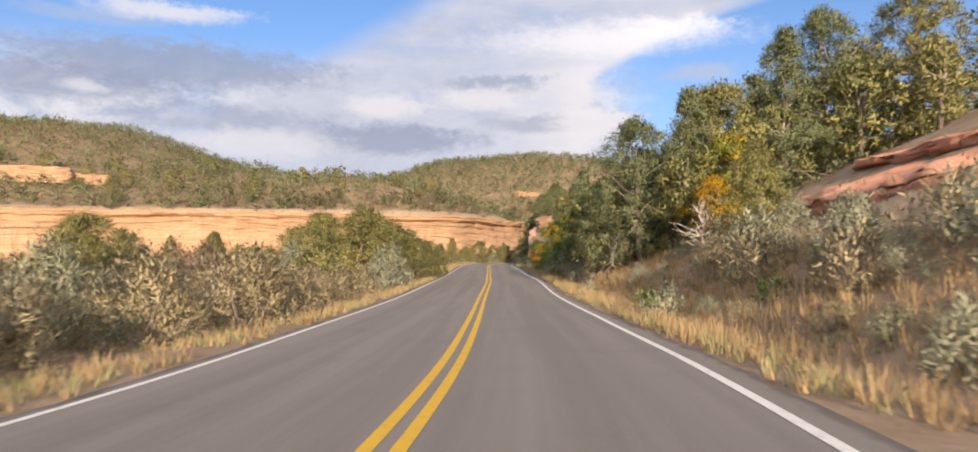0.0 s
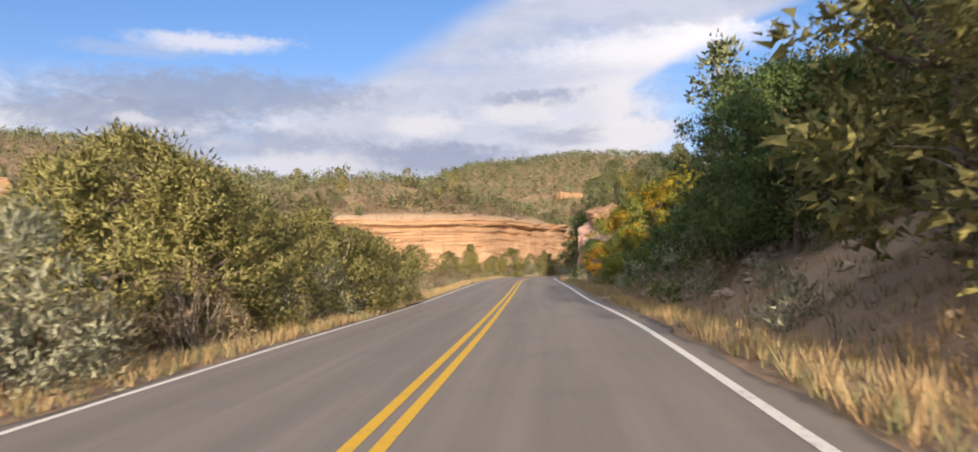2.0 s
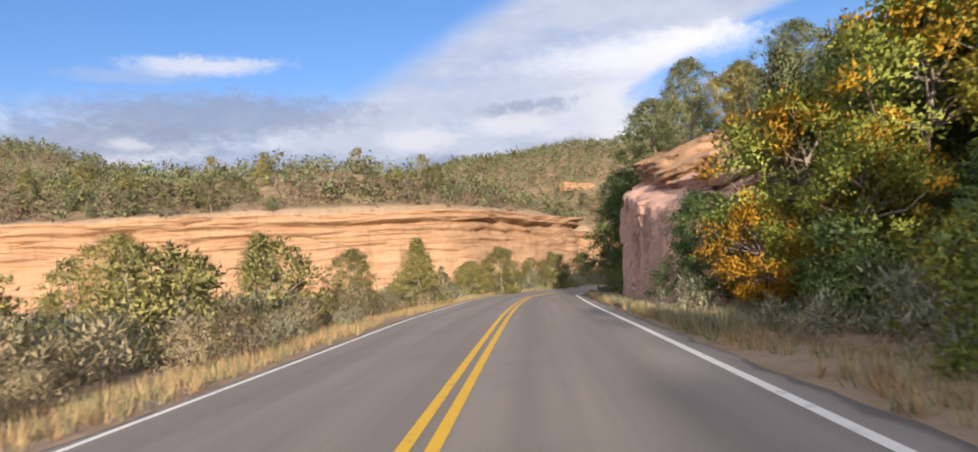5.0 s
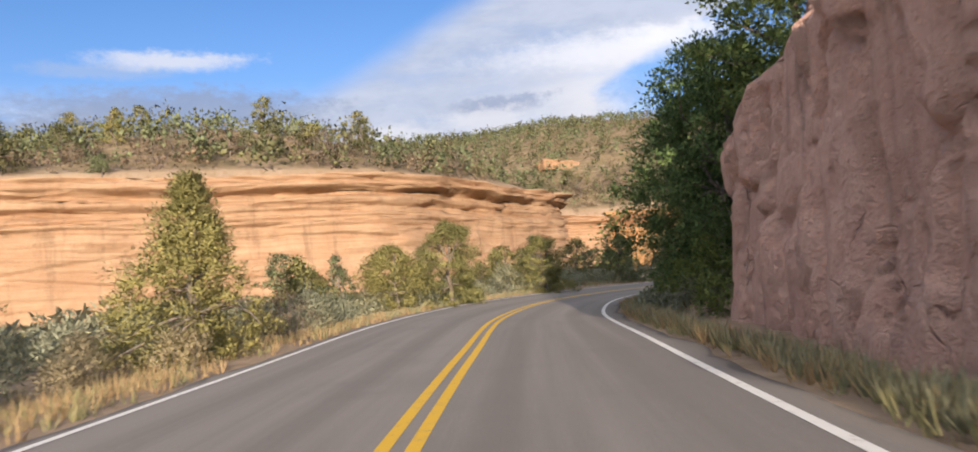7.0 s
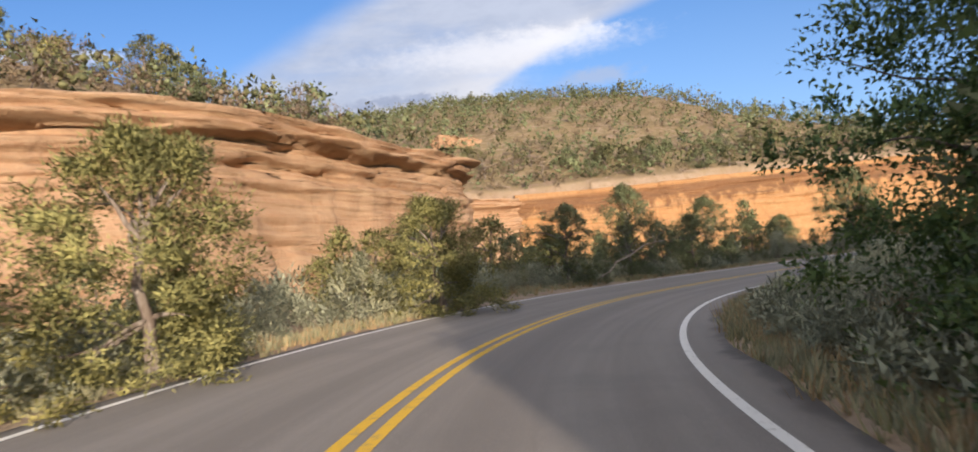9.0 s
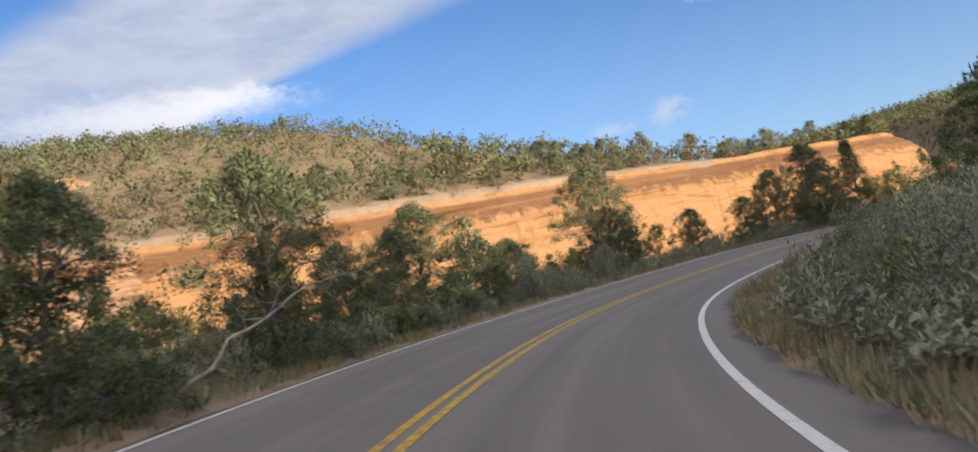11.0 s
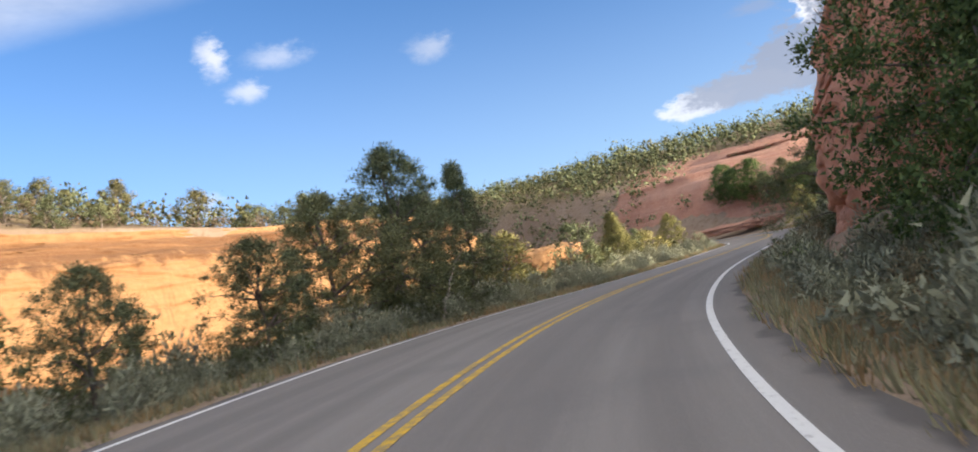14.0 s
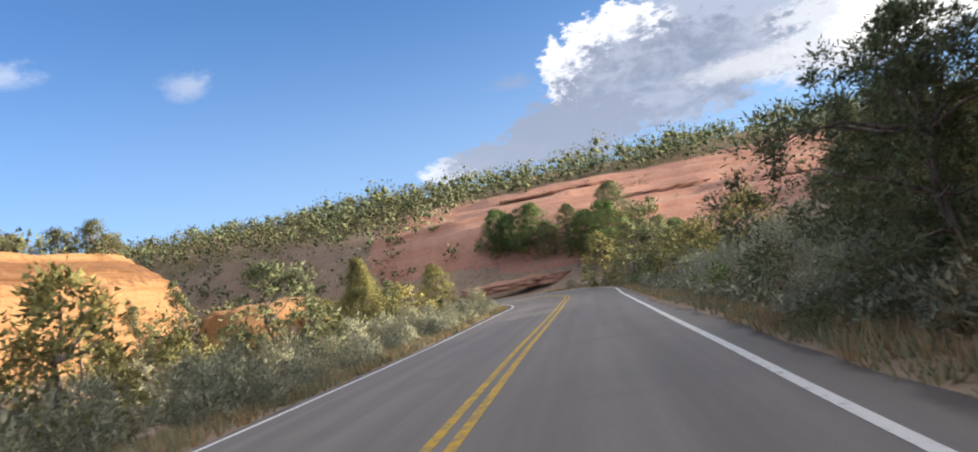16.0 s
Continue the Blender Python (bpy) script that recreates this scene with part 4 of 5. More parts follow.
TURNED = [plant("scrub_oak", "golden autumn oak shrub beside the rock", "tree", 371, 2.8, 1.7, 0.4, "spread", 100, 110, 0.056, 0.34, GOLD, BARK, 0.07, 30, wide=0.45, stretch=1.4),
          plant("scrub_oak", "rust-red autumn oak among junipers", "tree", 372, 3.2, 1.5, 0.5, "round", 80, 60, 0.09, 0.38, RUST, BARK, 0.07, 20, second=(OAK, 0.4))]
SAGES = [plant("sagebrush", "grey-green sagebrush on dry ground", "shrub", 381 + i, h, r, 0.12, "bush", n, 54, 0.043, 0.2, SAGE, BARK, 0.018, 12, stems=9, flat=1.5, rise=0.9)
         for i, (h, r, n) in enumerate(((1.15, 0.85, 60), (1.5, 1.0, 75), (0.8, 0.7, 45)))]
BIG_SAGES = [plant("sagebrush", "large pale grey-green sagebrush with upright sprays", "shrub", 377 + i, h, r, 0.15, "bush", n, 66, 0.048, 0.26, PALE_SAGE, DEAD_WOOD, 0.024, 16, stems=9, flat=1.7, rise=1.1, wide=0.26)
             for i, (h, r, n) in enumerate(((1.9, 1.25, 95), (1.5, 1.2, 80)))]
RABBITS = [plant("rabbitbrush", "yellowish-green rabbitbrush beside the road", "shrub", 384 + i, h, r, 0.1, "bush", n, 64, 0.041, 0.2, RABBIT, BARK, 0.018, 12, stems=9, flat=1.5, rise=0.9)
           for i, (h, r, n) in enumerate(((1.2, 0.9, 60), (0.9, 0.75, 48)))]
SCRUBS = [plant("scrub_bush", "brown leafless scrub bush", "shrub", 391, 1.6, 1.1, 0.2, "bush", 46, 30, 0.05, 0.24, SCRUB, BARK, 0.02, 40, stems=9, flat=1.1)]
RIM_TREES = [plant("juniper", "dull green juniper on a cliff rim", "tree", 341 + i, h, r, 0.3, sh, n, 60, 0.095, 0.44, mat, BARK, 0.13, 14, wide=0.42, stretch=1.4)
             for i, (h, r, sh, n, mat) in enumerate(((3.4, 1.9, "round", 80, DARK_JUNIPER), (3.0, 2.0, "spread", 80, PINYON), (4.2, 1.6, "round", 80, DARK_JUNIPER), (2.2, 1.5, "bush", 60, PINYON)))]
RIM_BARE = [plant("scrub_oak", "leafless brown oak on a cliff rim", "tree", 351, 3.4, 1.9, 0.5, "round", 60, 20, 0.10, 0.42, SCRUB, BARK, 0.09, 26)]
BARE = [plant("dead_tree", "dead juniper with bleached bare branches", "tree", 396, 3.0, 1.7, 0.5, "spread", 44, 0, 0.1, 0.3, SCRUB, DEAD_WOOD, 0.09, 44)]


LOW_OAKS = [plant("oak_shrub", "low bushy green oak shrub on the bank", "shrub", 357 + i, 1.7, 1.2, 0.1, "bush", 60, 70, 0.07, 0.3, mat, BARK, 0.025, 9, stems=9, flat=1.1, wide=0.45, stretch=1.4)
            for i, mat in enumerate((OAK, YELLOWING))]


def stone_mesh(seed):
    """A broken stone about a metre across, its foot at z = 0."""
    rng = np.random.default_rng(seed)
    bm = bmesh.new()
    bmesh.ops.create_icosphere(bm, subdivisions=1, radius=0.5)
    for v in bm.verts:
        v.co *= rng.uniform(0.75, 1.2)
        v.co.z = max(v.co.z * 0.7, -0.28) + 0.28
    me = bpy.data.meshes.new("stone")
    bm.to_mesh(me)
    bm.free()
    me.materials.append(STONE)
    return me


STONES = [stone_mesh(501 + i) for i in range(4)]


def stone(x, y, size, label="pale broken stone on the bank", lift=0.0):
    ob = new("stone", STONES[RNG.integers(4)])
    foot = float(land(np.array([x]), np.array([y]))[0])
    ob.matrix_world = pose(x, y, foot - 0.12 * size + lift, RNG.normal(0, 8), RNG.normal(0, 8), RNG.uniform(0, 360)) @ Matrix.Diagonal((size, size * RNG.uniform(0.7, 1.2), size * RNG.uniform(0.6, 1.0), 1))
    tagged(ob, label, "stone", "loose stones")


def branch(name, label, path, r0, r1, twigs, seed):
    rng = np.random.default_rng(seed)
    path = np.array(path, float)
    t = np.linspace(0, len(path) - 1, 14)
    line = np.stack([np.interp(t, np.arange(len(path)), path[:, i]) for i in range(3)], -1) + rng.normal(0, 0.04, (14, 3))
    pieces = [tube(line, r0, r1, 7)]
    for _ in range(twigs):
        a = line[rng.integers(4, 14)]
        pieces.append(tube(bent(a, a + rng.normal(0, 0.55, 3) + (0, 0, 0.3), rng), r1 * 0.9, r1 * 0.2, 4))
    v, f = joined(pieces)
    tagged(new(name, mesh_of(name, v, f, DEAD_WOOD)), label, "branch")

# ------------------------------------------------------------------ planting: single trees at their places
SINGLE = (
    (BIG_JUNIPERS, 2, -8.5, 49.6, 1.42, 1.0), (BIG_JUNIPERS, 2, -7.9, 53.4, 1.15, 1.0), (BIG_JUNIPERS, 0, -11.6, 52.4, 1.15, 1.0), (BIG_JUNIPERS, 0, -6.7, 58.2, 0.95, 1.0), (BIG_JUNIPERS, 2, -6.3, 61.4, 0.95, 1.0),
    (BIG_JUNIPERS, 0, -6.4, 64.8, 0.72, 1.0), (BIG_JUNIPERS, 2, -9.6, 59.6, 1.15, 1.0), (BIG_JUNIPERS, 0, -10.4, 64.5, 1.05, 1.0), (BIG_JUNIPERS, 2, -8.6, 69.5, 0.85, 1.0), (BIG_JUNIPERS, 2, -13.5, 57.0, 1.2, 1.0),
    (BIG_JUNIPERS, 1, -24.0, 65.0, 1.0, 0.9),
    (BIG_JUNIPERS, 1, -17.5, 119.8, 1.25, 1.0), (BIG_JUNIPERS, 3, -7.4, 103.4, 0.62, 1.0), (BIG_JUNIPERS, 1, -6.4, 114.2, 0.88, 1.0),
    (BIG_JUNIPERS, 0, -2.8, 134.5, 0.95, 1.0), (BIG_JUNIPERS, 2, -5.0, 131.0, 0.85, 1.0), (BIG_JUNIPERS, 0, 2.0, 144.0, 0.9, 0.9), (BIG_JUNIPERS, 3, -16.0, 100.0, 0.9, 1.0),
    (BIG_PINYONS, 0, 34.2, 176.8, 1.2, 1.0), (BIG_PINYONS, 2, 35.6, 177.4, 0.9, 1.0), (BIG_PINYONS, 0, 19.8, 168.9, 0.85, 1.0), (BIG_PINYONS, 0, 53.0, 177.3, 1.08, 1.0), (BIG_PINYONS, 1, 58.8, 178.2, 1.0, 1.0), (BIG_PINYONS, 0, 56.0, 178.0, 0.9, 1.0), (BIG_PINYONS, 2, 50.6, 178.2, 1.0, 1.0),
    (BIG_PINYONS, 2, 45.2, 176.0, 0.66, 1.0), (BIG_PINYONS, 0, 42.2, 178.0, 0.6, 1.0), (BIG_PINYONS, 0, 12.0, 159.3, 0.85, 1.0), (BIG_PINYONS, 2, 30.5, 180.5, 0.9, 1.0),
    (BIG_PINYONS, 2, 17.6, 165.6, 0.75, 1.0), (BIG_PINYONS, 2, 15.0, 163.2, 0.65, 1.0), (BIG_PINYONS, 2, 24.0, 171.6, 0.7, 1.0), (BIG_PINYONS, 2, 7.8, 155.0, 0.75, 1.0),
    (BIG_JUNIPERS, 1, 107.5, 186.0, 1.3, 1.0), (BIG_JUNIPERS, 0, 94.6, 182.0, 0.9, 1.0), (BIG_JUNIPERS, 3, 111.2, 181.5, 0.8, 1.0), (JUNIPERS, 2, 103.0, 182.5, 1.0, 1.0),
    (BIG_PINYONS, 2, 63.2, 164.6, 0.85, 1.0), (BIG_PINYONS, 0, 67.5, 162.8, 0.75, 1.0), (BIG_JUNIPERS, 0, 72.0, 161.2, 1.0, 1.0), (BIG_JUNIPERS, 3, 65.0, 160.8, 0.88, 1.0), (BIG_PINYONS, 1, 78.0, 160.5, 0.85, 1.0),
    (JUNIPERS, 0, 84.0, 163.0, 0.9, 1.0), (JUNIPERS, 2, 90.0, 164.0, 0.9, 1.0), (PINYONS, 0, 97.0, 165.5, 0.9, 1.0), (PINYONS, 2, 103.0, 166.5, 0.9, 1.0), (JUNIPERS, 3, 108.0, 168.5, 0.8, 1.0),
    (BIG_JUNIPERS, 0, 10.8, 38.5, 1.75, 1.0), (BIG_PINYONS, 1, 13.5, 37.0, 1.4, 1.0), (BIG_PINYONS, 0, 16.5, 38.0, 1.5, 1.0), (BIG_JUNIPERS, 3, 20.0, 36.0, 1.5, 1.0),
    (BIG_PINYONS, 0, 6.9, 36.4, 1.25, 1.0), (BIG_PINYONS, 1, 9.4, 37.4, 1.2, 1.0), (TURNED, 0, 9.4, 32.8, 0.9, 1.0), (BIG_JUNIPERS, 0, 6.9, 40.5, 1.0, 1.0),
    (OAKS, 0, 9.5, 45.5, 0.75, 1.0), (OAKS, 0, 10.8, 50.0, 0.8, 1.0), (OAKS, 0, 11.2, 55.5, 0.7, 1.0), (OAKS, 0, 14.0, 61.0, 0.8, 1.0), 
    (OAKS, 1, 11.4, 86.0, 1.1, 1.0), (TURNED, 1, 12.5, 72.0, 1.0, 1.0), (TURNED, 1, 13.0, 63.0, 0.9, 1.0),
    (OAKS, 0, 47.0, 161.4, 1.0, 1.1), (BIG_PINYONS, 0, 48.6, 159.6, 1.4, 1.0), (BIG_PINYONS, 1, 45.2, 157.6, 1.2, 1.0), (OAKS, 0, 51.0, 158.5, 1.2, 1.0),
    (BARE, 0, 7.4, 27.5, 0.8, 1.0), (BARE, 0, 6.4, 42.0, 0.9, 1.0), (OAKS, 0, 6.3, 121.4, 1.15, 1.0), (OAKS, 0, 7.6, 125.5, 1.1, 1.0), (OAKS, 0, 10.0, 121.0, 1.45, 1.0), (OAKS, 0, 8.4, 130.0, 0.9, 1.0),
)
for kinds, i, x, y, size, tall in SINGLE:
    set_down(kinds[i], x, y, size, tall=tall)


# growth on the buttress's shoulder
set_down(BARE[0], 57.4, 163.6, 0.6, z=6.3)
set_down(SCRUBS[0], 57.8, 162.6, 0.9, z=7.0)
set_down(BIG_PINYONS[2], 57.6, 160.4, 0.55, z=8.4)
# trees on the outcrop's sloping top
for kind, x, y, z, size in ((BIG_PINYONS[2], 7.0, 111.6, 7.3, 0.8), (BIG_PINYONS[0], 8.8, 110.4, 7.8, 0.9), (BIG_JUNIPERS[2], 10.8, 107.6, 8.2, 0.9), (BIG_PINYONS[2], 11.6, 104.0, 7.9, 0.9), (BIG_JUNIPERS[0], 13.0, 100.5, 7.0, 0.9), (BIG_PINYONS[0], 12.4, 113.0, 8.6, 0.8)):
    set_down(kind, x, y, size, z=z)


def scatter(count, box, keep, gap, seed):
    """Random places in a box (x0, y0, x1, y1) that keep() allows, at least a gap apart."""
    rng = np.random.default_rng(seed)
    p = np.stack([rng.uniform(box[0], box[2], count), rng.uniform(box[1], box[3], count)], -1)
    d, s = to_road(p[:, 0], p[:, 1])
    q = line_side(RIM, p[:, 0], p[:, 1])
    p = p[keep(p[:, 0], p[:, 1], d, s, q)]
    cells, out = {}, []
    for x, y in p:
        cx, cy = int(x // gap), int(y // gap)
        if all((x - a) ** 2 + (y - b) ** 2 > gap * gap for i in (-1, 0, 1) for j in (-1, 0, 1) for a, b in cells.get((cx + i, cy + j), ())):
            cells.setdefault((cx, cy), []).append((x, y))
            out.append((x, y))
    return out


def along(count, s0, s1, d0, d1, gap, seed, keep=None):
    """Random places beside the road, from s0 to s1 along it and d0 to d1 across."""
    rng = np.random.default_rng(seed)
    s, d = rng.uniform(s0, s1, count), rng.uniform(min(d0, d1), max(d0, d1), count)
    t = np.stack([np.interp(s + 0.5, ROAD_S, ROAD[:, i]) - np.interp(s - 0.5, ROAD_S, ROAD[:, i]) for i in (0, 1)], -1)
    x = np.interp(s, ROAD_S, ROAD[:, 0]) + t[:, 1] * d
    y = np.interp(s, ROAD_S, ROAD[:, 1]) - t[:, 0] * d
    ok = free_of_rocks(x, y)
    if keep:
        ok &= keep(x, y, s, d)
    cells, out = {}, []
    for px, py in zip(x[ok], y[ok]):
        cx, cy = int(px // gap), int(py // gap)
        if all((px - a) ** 2 + (py - b) ** 2 > gap * gap for i in (-1, 0, 1) for j in (-1, 0, 1) for a, b in cells.get((cx + i, cy + j), ())):
            cells.setdefault((cx, cy), []).append((px, py))
            out.append((px, py))
    return out


def free_of_rocks(x, y):
    return ~(((x > 4) & (x < 18.5) & (y > 91.5) & (y < 119)) | ((x > 51) & (x < 66) & (y > 152) & (y < 165.3)) | ((x > 8.2) & (x < 21) & (y > 12) & (y < 32.5)))


# trees of the bank inside the bend
spots = scatter(2600, (4, 14, 75, 168), lambda x, y, d, s, q: (d > 6.3 + 4.5 * smooth(s, 206, 226) + 8.0 * smooth(s, 136, 141) * (1 - smooth(s, 171, 173))) & (d < 24) & (s > 113) & (s < 300) & free_of_rocks(x, y) & (vnoise(x / 7, y / 7, 0, 5) > 0.25), 2.7, 401)
for n, (x, y) in enumerate(spots[:150]):
    pick = RNG.uniform(0, 1)
    kinds = OAKS if pick < 0.12 else PINYONS if pick < 0.5 else JUNIPERS
    set_down(kinds[RNG.integers(len(kinds))], x, y, RNG.uniform(0.75, 1.25))
# the thick growth along the foot of the shaded bank
for n, (x, y) in enumerate(along(500, 120, 134, 7.2, 11.0, 1.9, 471, lambda x, y, s, d: (s > 129) | (d > 9.0))[:14]):
    kinds = (OAKS[0], PINYONS[2], PINYONS[0], JUNIPERS[2])
    set_down(kinds[n % 4], x, y, RNG.uniform(0.6, 0.85))
for kind, x, y, size in ((OAKS[1], 7.0, 90.6, 1.1), (OAKS[1], 9.2, 88.6, 1.25), (BIG_PINYONS[1], 11.6, 90.2, 1.3), (TURNED[0], 5.4, 88.9, 0.85), (OAKS[0], 5.0, 93.6, 0.55), (OAKS[1], 6.9, 87.0, 0.8), (OAKS[0], 10.2, 92.0, 1.1), (BIG_PINYONS[1], 7.6, 92.6, 1.12), (BIG_PINYONS[1], 10.2, 93.4, 1.15), (BIG_PINYONS[1], 12.8, 92.8, 1.12)):
    set_down(kind, x, y, size)
for n, (x, y, size) in enumerate(((80, 161.0, 0.3), (86, 160.2, 0.32), (92, 161.2, 0.35), (99, 162.4, 0.4), (104, 163.6, 0.6), (116, 165.0, 0.85), (121, 167.5, 0.9), (126, 171.0, 0.85), (128.5, 174.5, 0.85), (125, 166.0, 1.0), (131, 178.5, 0.8), (111, 164.0, 0.8), (129.5, 176.5, 0.75), (127.0, 172.8, 0.75), (123.5, 169.2, 0.75))):
    set_down((OAKS[0], BIG_PINYONS[2], OAKS[0], BIG_PINYONS[0])[n % 4], x, y, size)
# tall tangled brush on the flat at the start
for n, (x, y) in enumerate(along(300, 92, 126, -7.5, -19.0, 2.3, 472)[:44]):
    kind = (SCRUBS[0], RABBITS[0], SAGES[1], SCRUBS[0], RABBITS[1])[n % 5]
    set_down(kind, x, y, RNG.uniform(1.2, 1.7))
set_down(BIG_JUNIPERS[1], 8.8, 26.0, 0.75)
set_down(BIG_JUNIPERS[0], -14.8, 27.5, 0.9)
set_down(BIG_JUNIPERS[2], -17.5, 33.0, 0.9)
# low oak growth between the shaded bank and the outcrop
for n, (x, y) in enumerate(along(300, 136, 168, 6.2, 10.5, 1.5, 473)[:36]):
    set_down(LOW_OAKS[n % 2], x, y, RNG.uniform(0.7, 1.2))
for n, (x, y, size) in enumerate(((6.0, 118.4, 0.9), (7.1, 119.2, 1.1), (5.6, 120.2, 0.8), (8.0, 118.9, 1.2), (6.6, 117.7, 0.8), (5.4, 122.6, 0.7), (6.4, 124.4, 0.9), (5.8, 126.8, 0.9), (6.6, 128.6, 1.0))):
    set_down(LOW_OAKS[0], x, y, size)
for n, (x, y) in enumerate(along(300, 290, 326, 5.7, 10.5, 1.6, 474)[:30]):
    set_down(BIG_SAGES[n % 2], x, y, RNG.uniform(0.6, 0.95))
# junipers on the flat under the western cliff and along the wash
row = along(900, 203, 288, -5.9, -12.5, 1.9, 439)
for n, (x, y) in enumerate(row[:38]):
    kinds = PINYONS if n % 3 else JUNIPERS
    set_down(kinds[RNG.integers(len(kinds))], x, y, RNG.uniform(0.35, 0.65))
spots = scatter(1500, (-60, -5, 112, 206), lambda x, y, d, s, q: (d < -7.0) & (d > -42) & (q < -2.5) & (vnoise(x / 11, y / 11, 0, 6) > 0.45), 4.2, 402)
for n, (x, y) in enumerate(spots[:115]):
    kinds = PINYONS if y > 150 and RNG.uniform(0, 1) < 0.6 else JUNIPERS
    set_down(kinds[RNG.integers(len(kinds))], x, y, RNG.uniform(0.5, 0.95))
# sagebrush beside the road: the nearest as single shrubs, the rest in a mass
spots = scatter(12000, (-36, -8, 112, 204), lambda x, y, d, s, q: (((d < -4.9) & (d > -26)) | ((d > 5.4 + 0.9 * smooth(s, 200, 206)) & (d < 9 + 4 * smooth(s, 206, 226)) & ((s > 206) | (s < 112)))) & (q < -2) & free_of_rocks(x, y), 1.12, 403)
order = np.argsort([abs(a) for a in to_road([p[0] for p in spots], [p[1] for p in spots])[0]], kind="stable")
near, rest = [spots[i] for i in order[:240]], [spots[i] for i in order[240:]]
for n, (x, y) in enumerate(near):
    kinds = SAGES if y > 120 or n % 5 == 0 else SCRUBS if n % 10 == 2 else RABBITS
    set_down(kinds[RNG.integers(len(kinds))], x, y, RNG.uniform(0.65, 1.2) * (0.5 if x > 3 and y < 34 else 1.3 if y < 45 and kinds is not SCRUBS else 1.0))


def mass(name, label, category, kinds, spots, low, high, seed):
    """Plants past counting: copies of the given ones baked into one mesh for each material."""
    rng = np.random.default_rng(seed)
    groups = {}
    which = rng.integers(0, len(kinds), len(spots))
    p = np.array(spots)
    foot = land(p[:, 0], p[:, 1])
    for k, kind in enumerate(kinds):
        mine = np.where(which == k)[0]
        turn, size = rng.uniform(0, 6.283, len(mine)), rng.uniform(low, high, len(mine))
        for child in kind.children:
            me = child.data
            v = np.empty(len(me.vertices) * 3, np.float32)
            me.vertices.foreach_get("co", v)
            v = v.reshape(-1, 3)
            corners = len(me.polygons[0].vertices)
            f = np.empty(len(me.loops), np.int32)
            me.loops.foreach_get("vertex_index", f)
            f = f.reshape(-1, corners)
            c, s = np.cos(turn)[:, None], np.sin(turn)[:, None]
            big = size[:, None]
            w = np.stack([p[mine, :1] + big * (c * v[:, 0] - s * v[:, 1]), p[mine, 1:] + big * (s * v[:, 0] + c * v[:, 1]), foot[mine, None] - 0.05 + big * v[:, 2]], -1)
            ff = f[None] + (np.arange(len(mine)) * len(v))[:, None, None]
            nv = NORMALS.get(me.name)
            if nv is not None:
                nv = np.stack([c * nv[:, 0] - s * nv[:, 1], s * nv[:, 0] + c * nv[:, 1], np.broadcast_to(nv[:, 2], w.shape[:2])], -1).reshape(-1, 3)
            groups.setdefault((me.materials[0].name, corners), []).append((w.reshape(-1, 3), ff.reshape(-1, corners), nv))
    for (mat, corners), got in groups.items():
        vs, fs, n = [], [], 0
        for v, f, _ in got:
            vs.append(v), fs.append(f + n)
            n += len(v)
        nv = None if got[0][2] is None else np.vstack([k[2] for k in got])
        tagged(new(name, mesh_of(name, np.vstack(vs), np.vstack(fs), bpy.data.materials[mat], normals=nv)), label, category, kind="stuff")


SMALL_SAGES = [plant("sagebrush", "small grey-green sagebrush on dry ground", "shrub", 386 + i, h, r, 0.1, "bush", n, 28, 0.08, 0.26, SAGE, DEAD_WOOD, 0.018, 3, stems=9, flat=1.4, rise=0.9)
               for i, (h, r, n) in enumerate(((1.2, 0.9, 28), (0.9, 0.75, 22)))]
SMALL_RABBITS = [plant("rabbitbrush", "small yellowish rabbitbrush on dry ground", "shrub", 383, 1.1, 0.85, 0.1, "bush", 26, 28, 0.08, 0.26, RABBIT, DEAD_WOOD, 0.018, 3, stems=9, flat=1.4, rise=0.9)]
set_down(SMALL_RABBITS[0], -8.0, 27.0)
for i, kind in enumerate(SMALL_SAGES):
    set_down(kind, -9.0 - i * 2, 30.0 + 4 * i)
bank = along(3400, 78, 345, 4.9, 15, 0.95, 405, lambda x, y, s, d: (s > 116) | ((x * 7.31 % 1.0) < 0.35))
SHRUBS = [plant("oak_shrub", "low green oak shrub on the bank", "shrub", 356, 1.0, 0.8, 0.1, "bush", 22, 22, 0.09, 0.26, OAK, BARK, 0.02, 5, stems=9, flat=1.1, wide=0.45, stretch=1.4)]
set_down(SHRUBS[0], 5.9, 66.0)
mass("bank_shrubs", "low grey-green shrubs on the bank", "shrubs", SMALL_SAGES + SMALL_RABBITS + SHRUBS, bank[:460], 0.45, 1.05, 406)
low = along(1500, 204, 330, 4.75, 6.8, 0.65, 448) + along(900, 204, 330, -4.5, -6.0, 0.7, 449)
mass("verge_sage", "low grey-green sagebrush along the verge", "shrubs", SMALL_SAGES, low[::2][:420], 0.4, 0.75, 450)
inside = along(500, 206, 276, 6.6, 11.5, 1.35, 407)
for n, (x, y) in enumerate(inside[:95]):
    set_down(BIG_SAGES[n % 2], x, y, RNG.uniform(0.55, 0.95))
FAR_SAGES = [plant("sagebrush", "small grey-green sagebrush on dry ground", "shrub", 388, 1.1, 0.9, 0.1, "bush", 14, 15, 0.17, 0.3, SAGE, DEAD_WOOD, 0.022, 3, stems=9, flat=1.1, wide=0.4, stretch=1.5)]
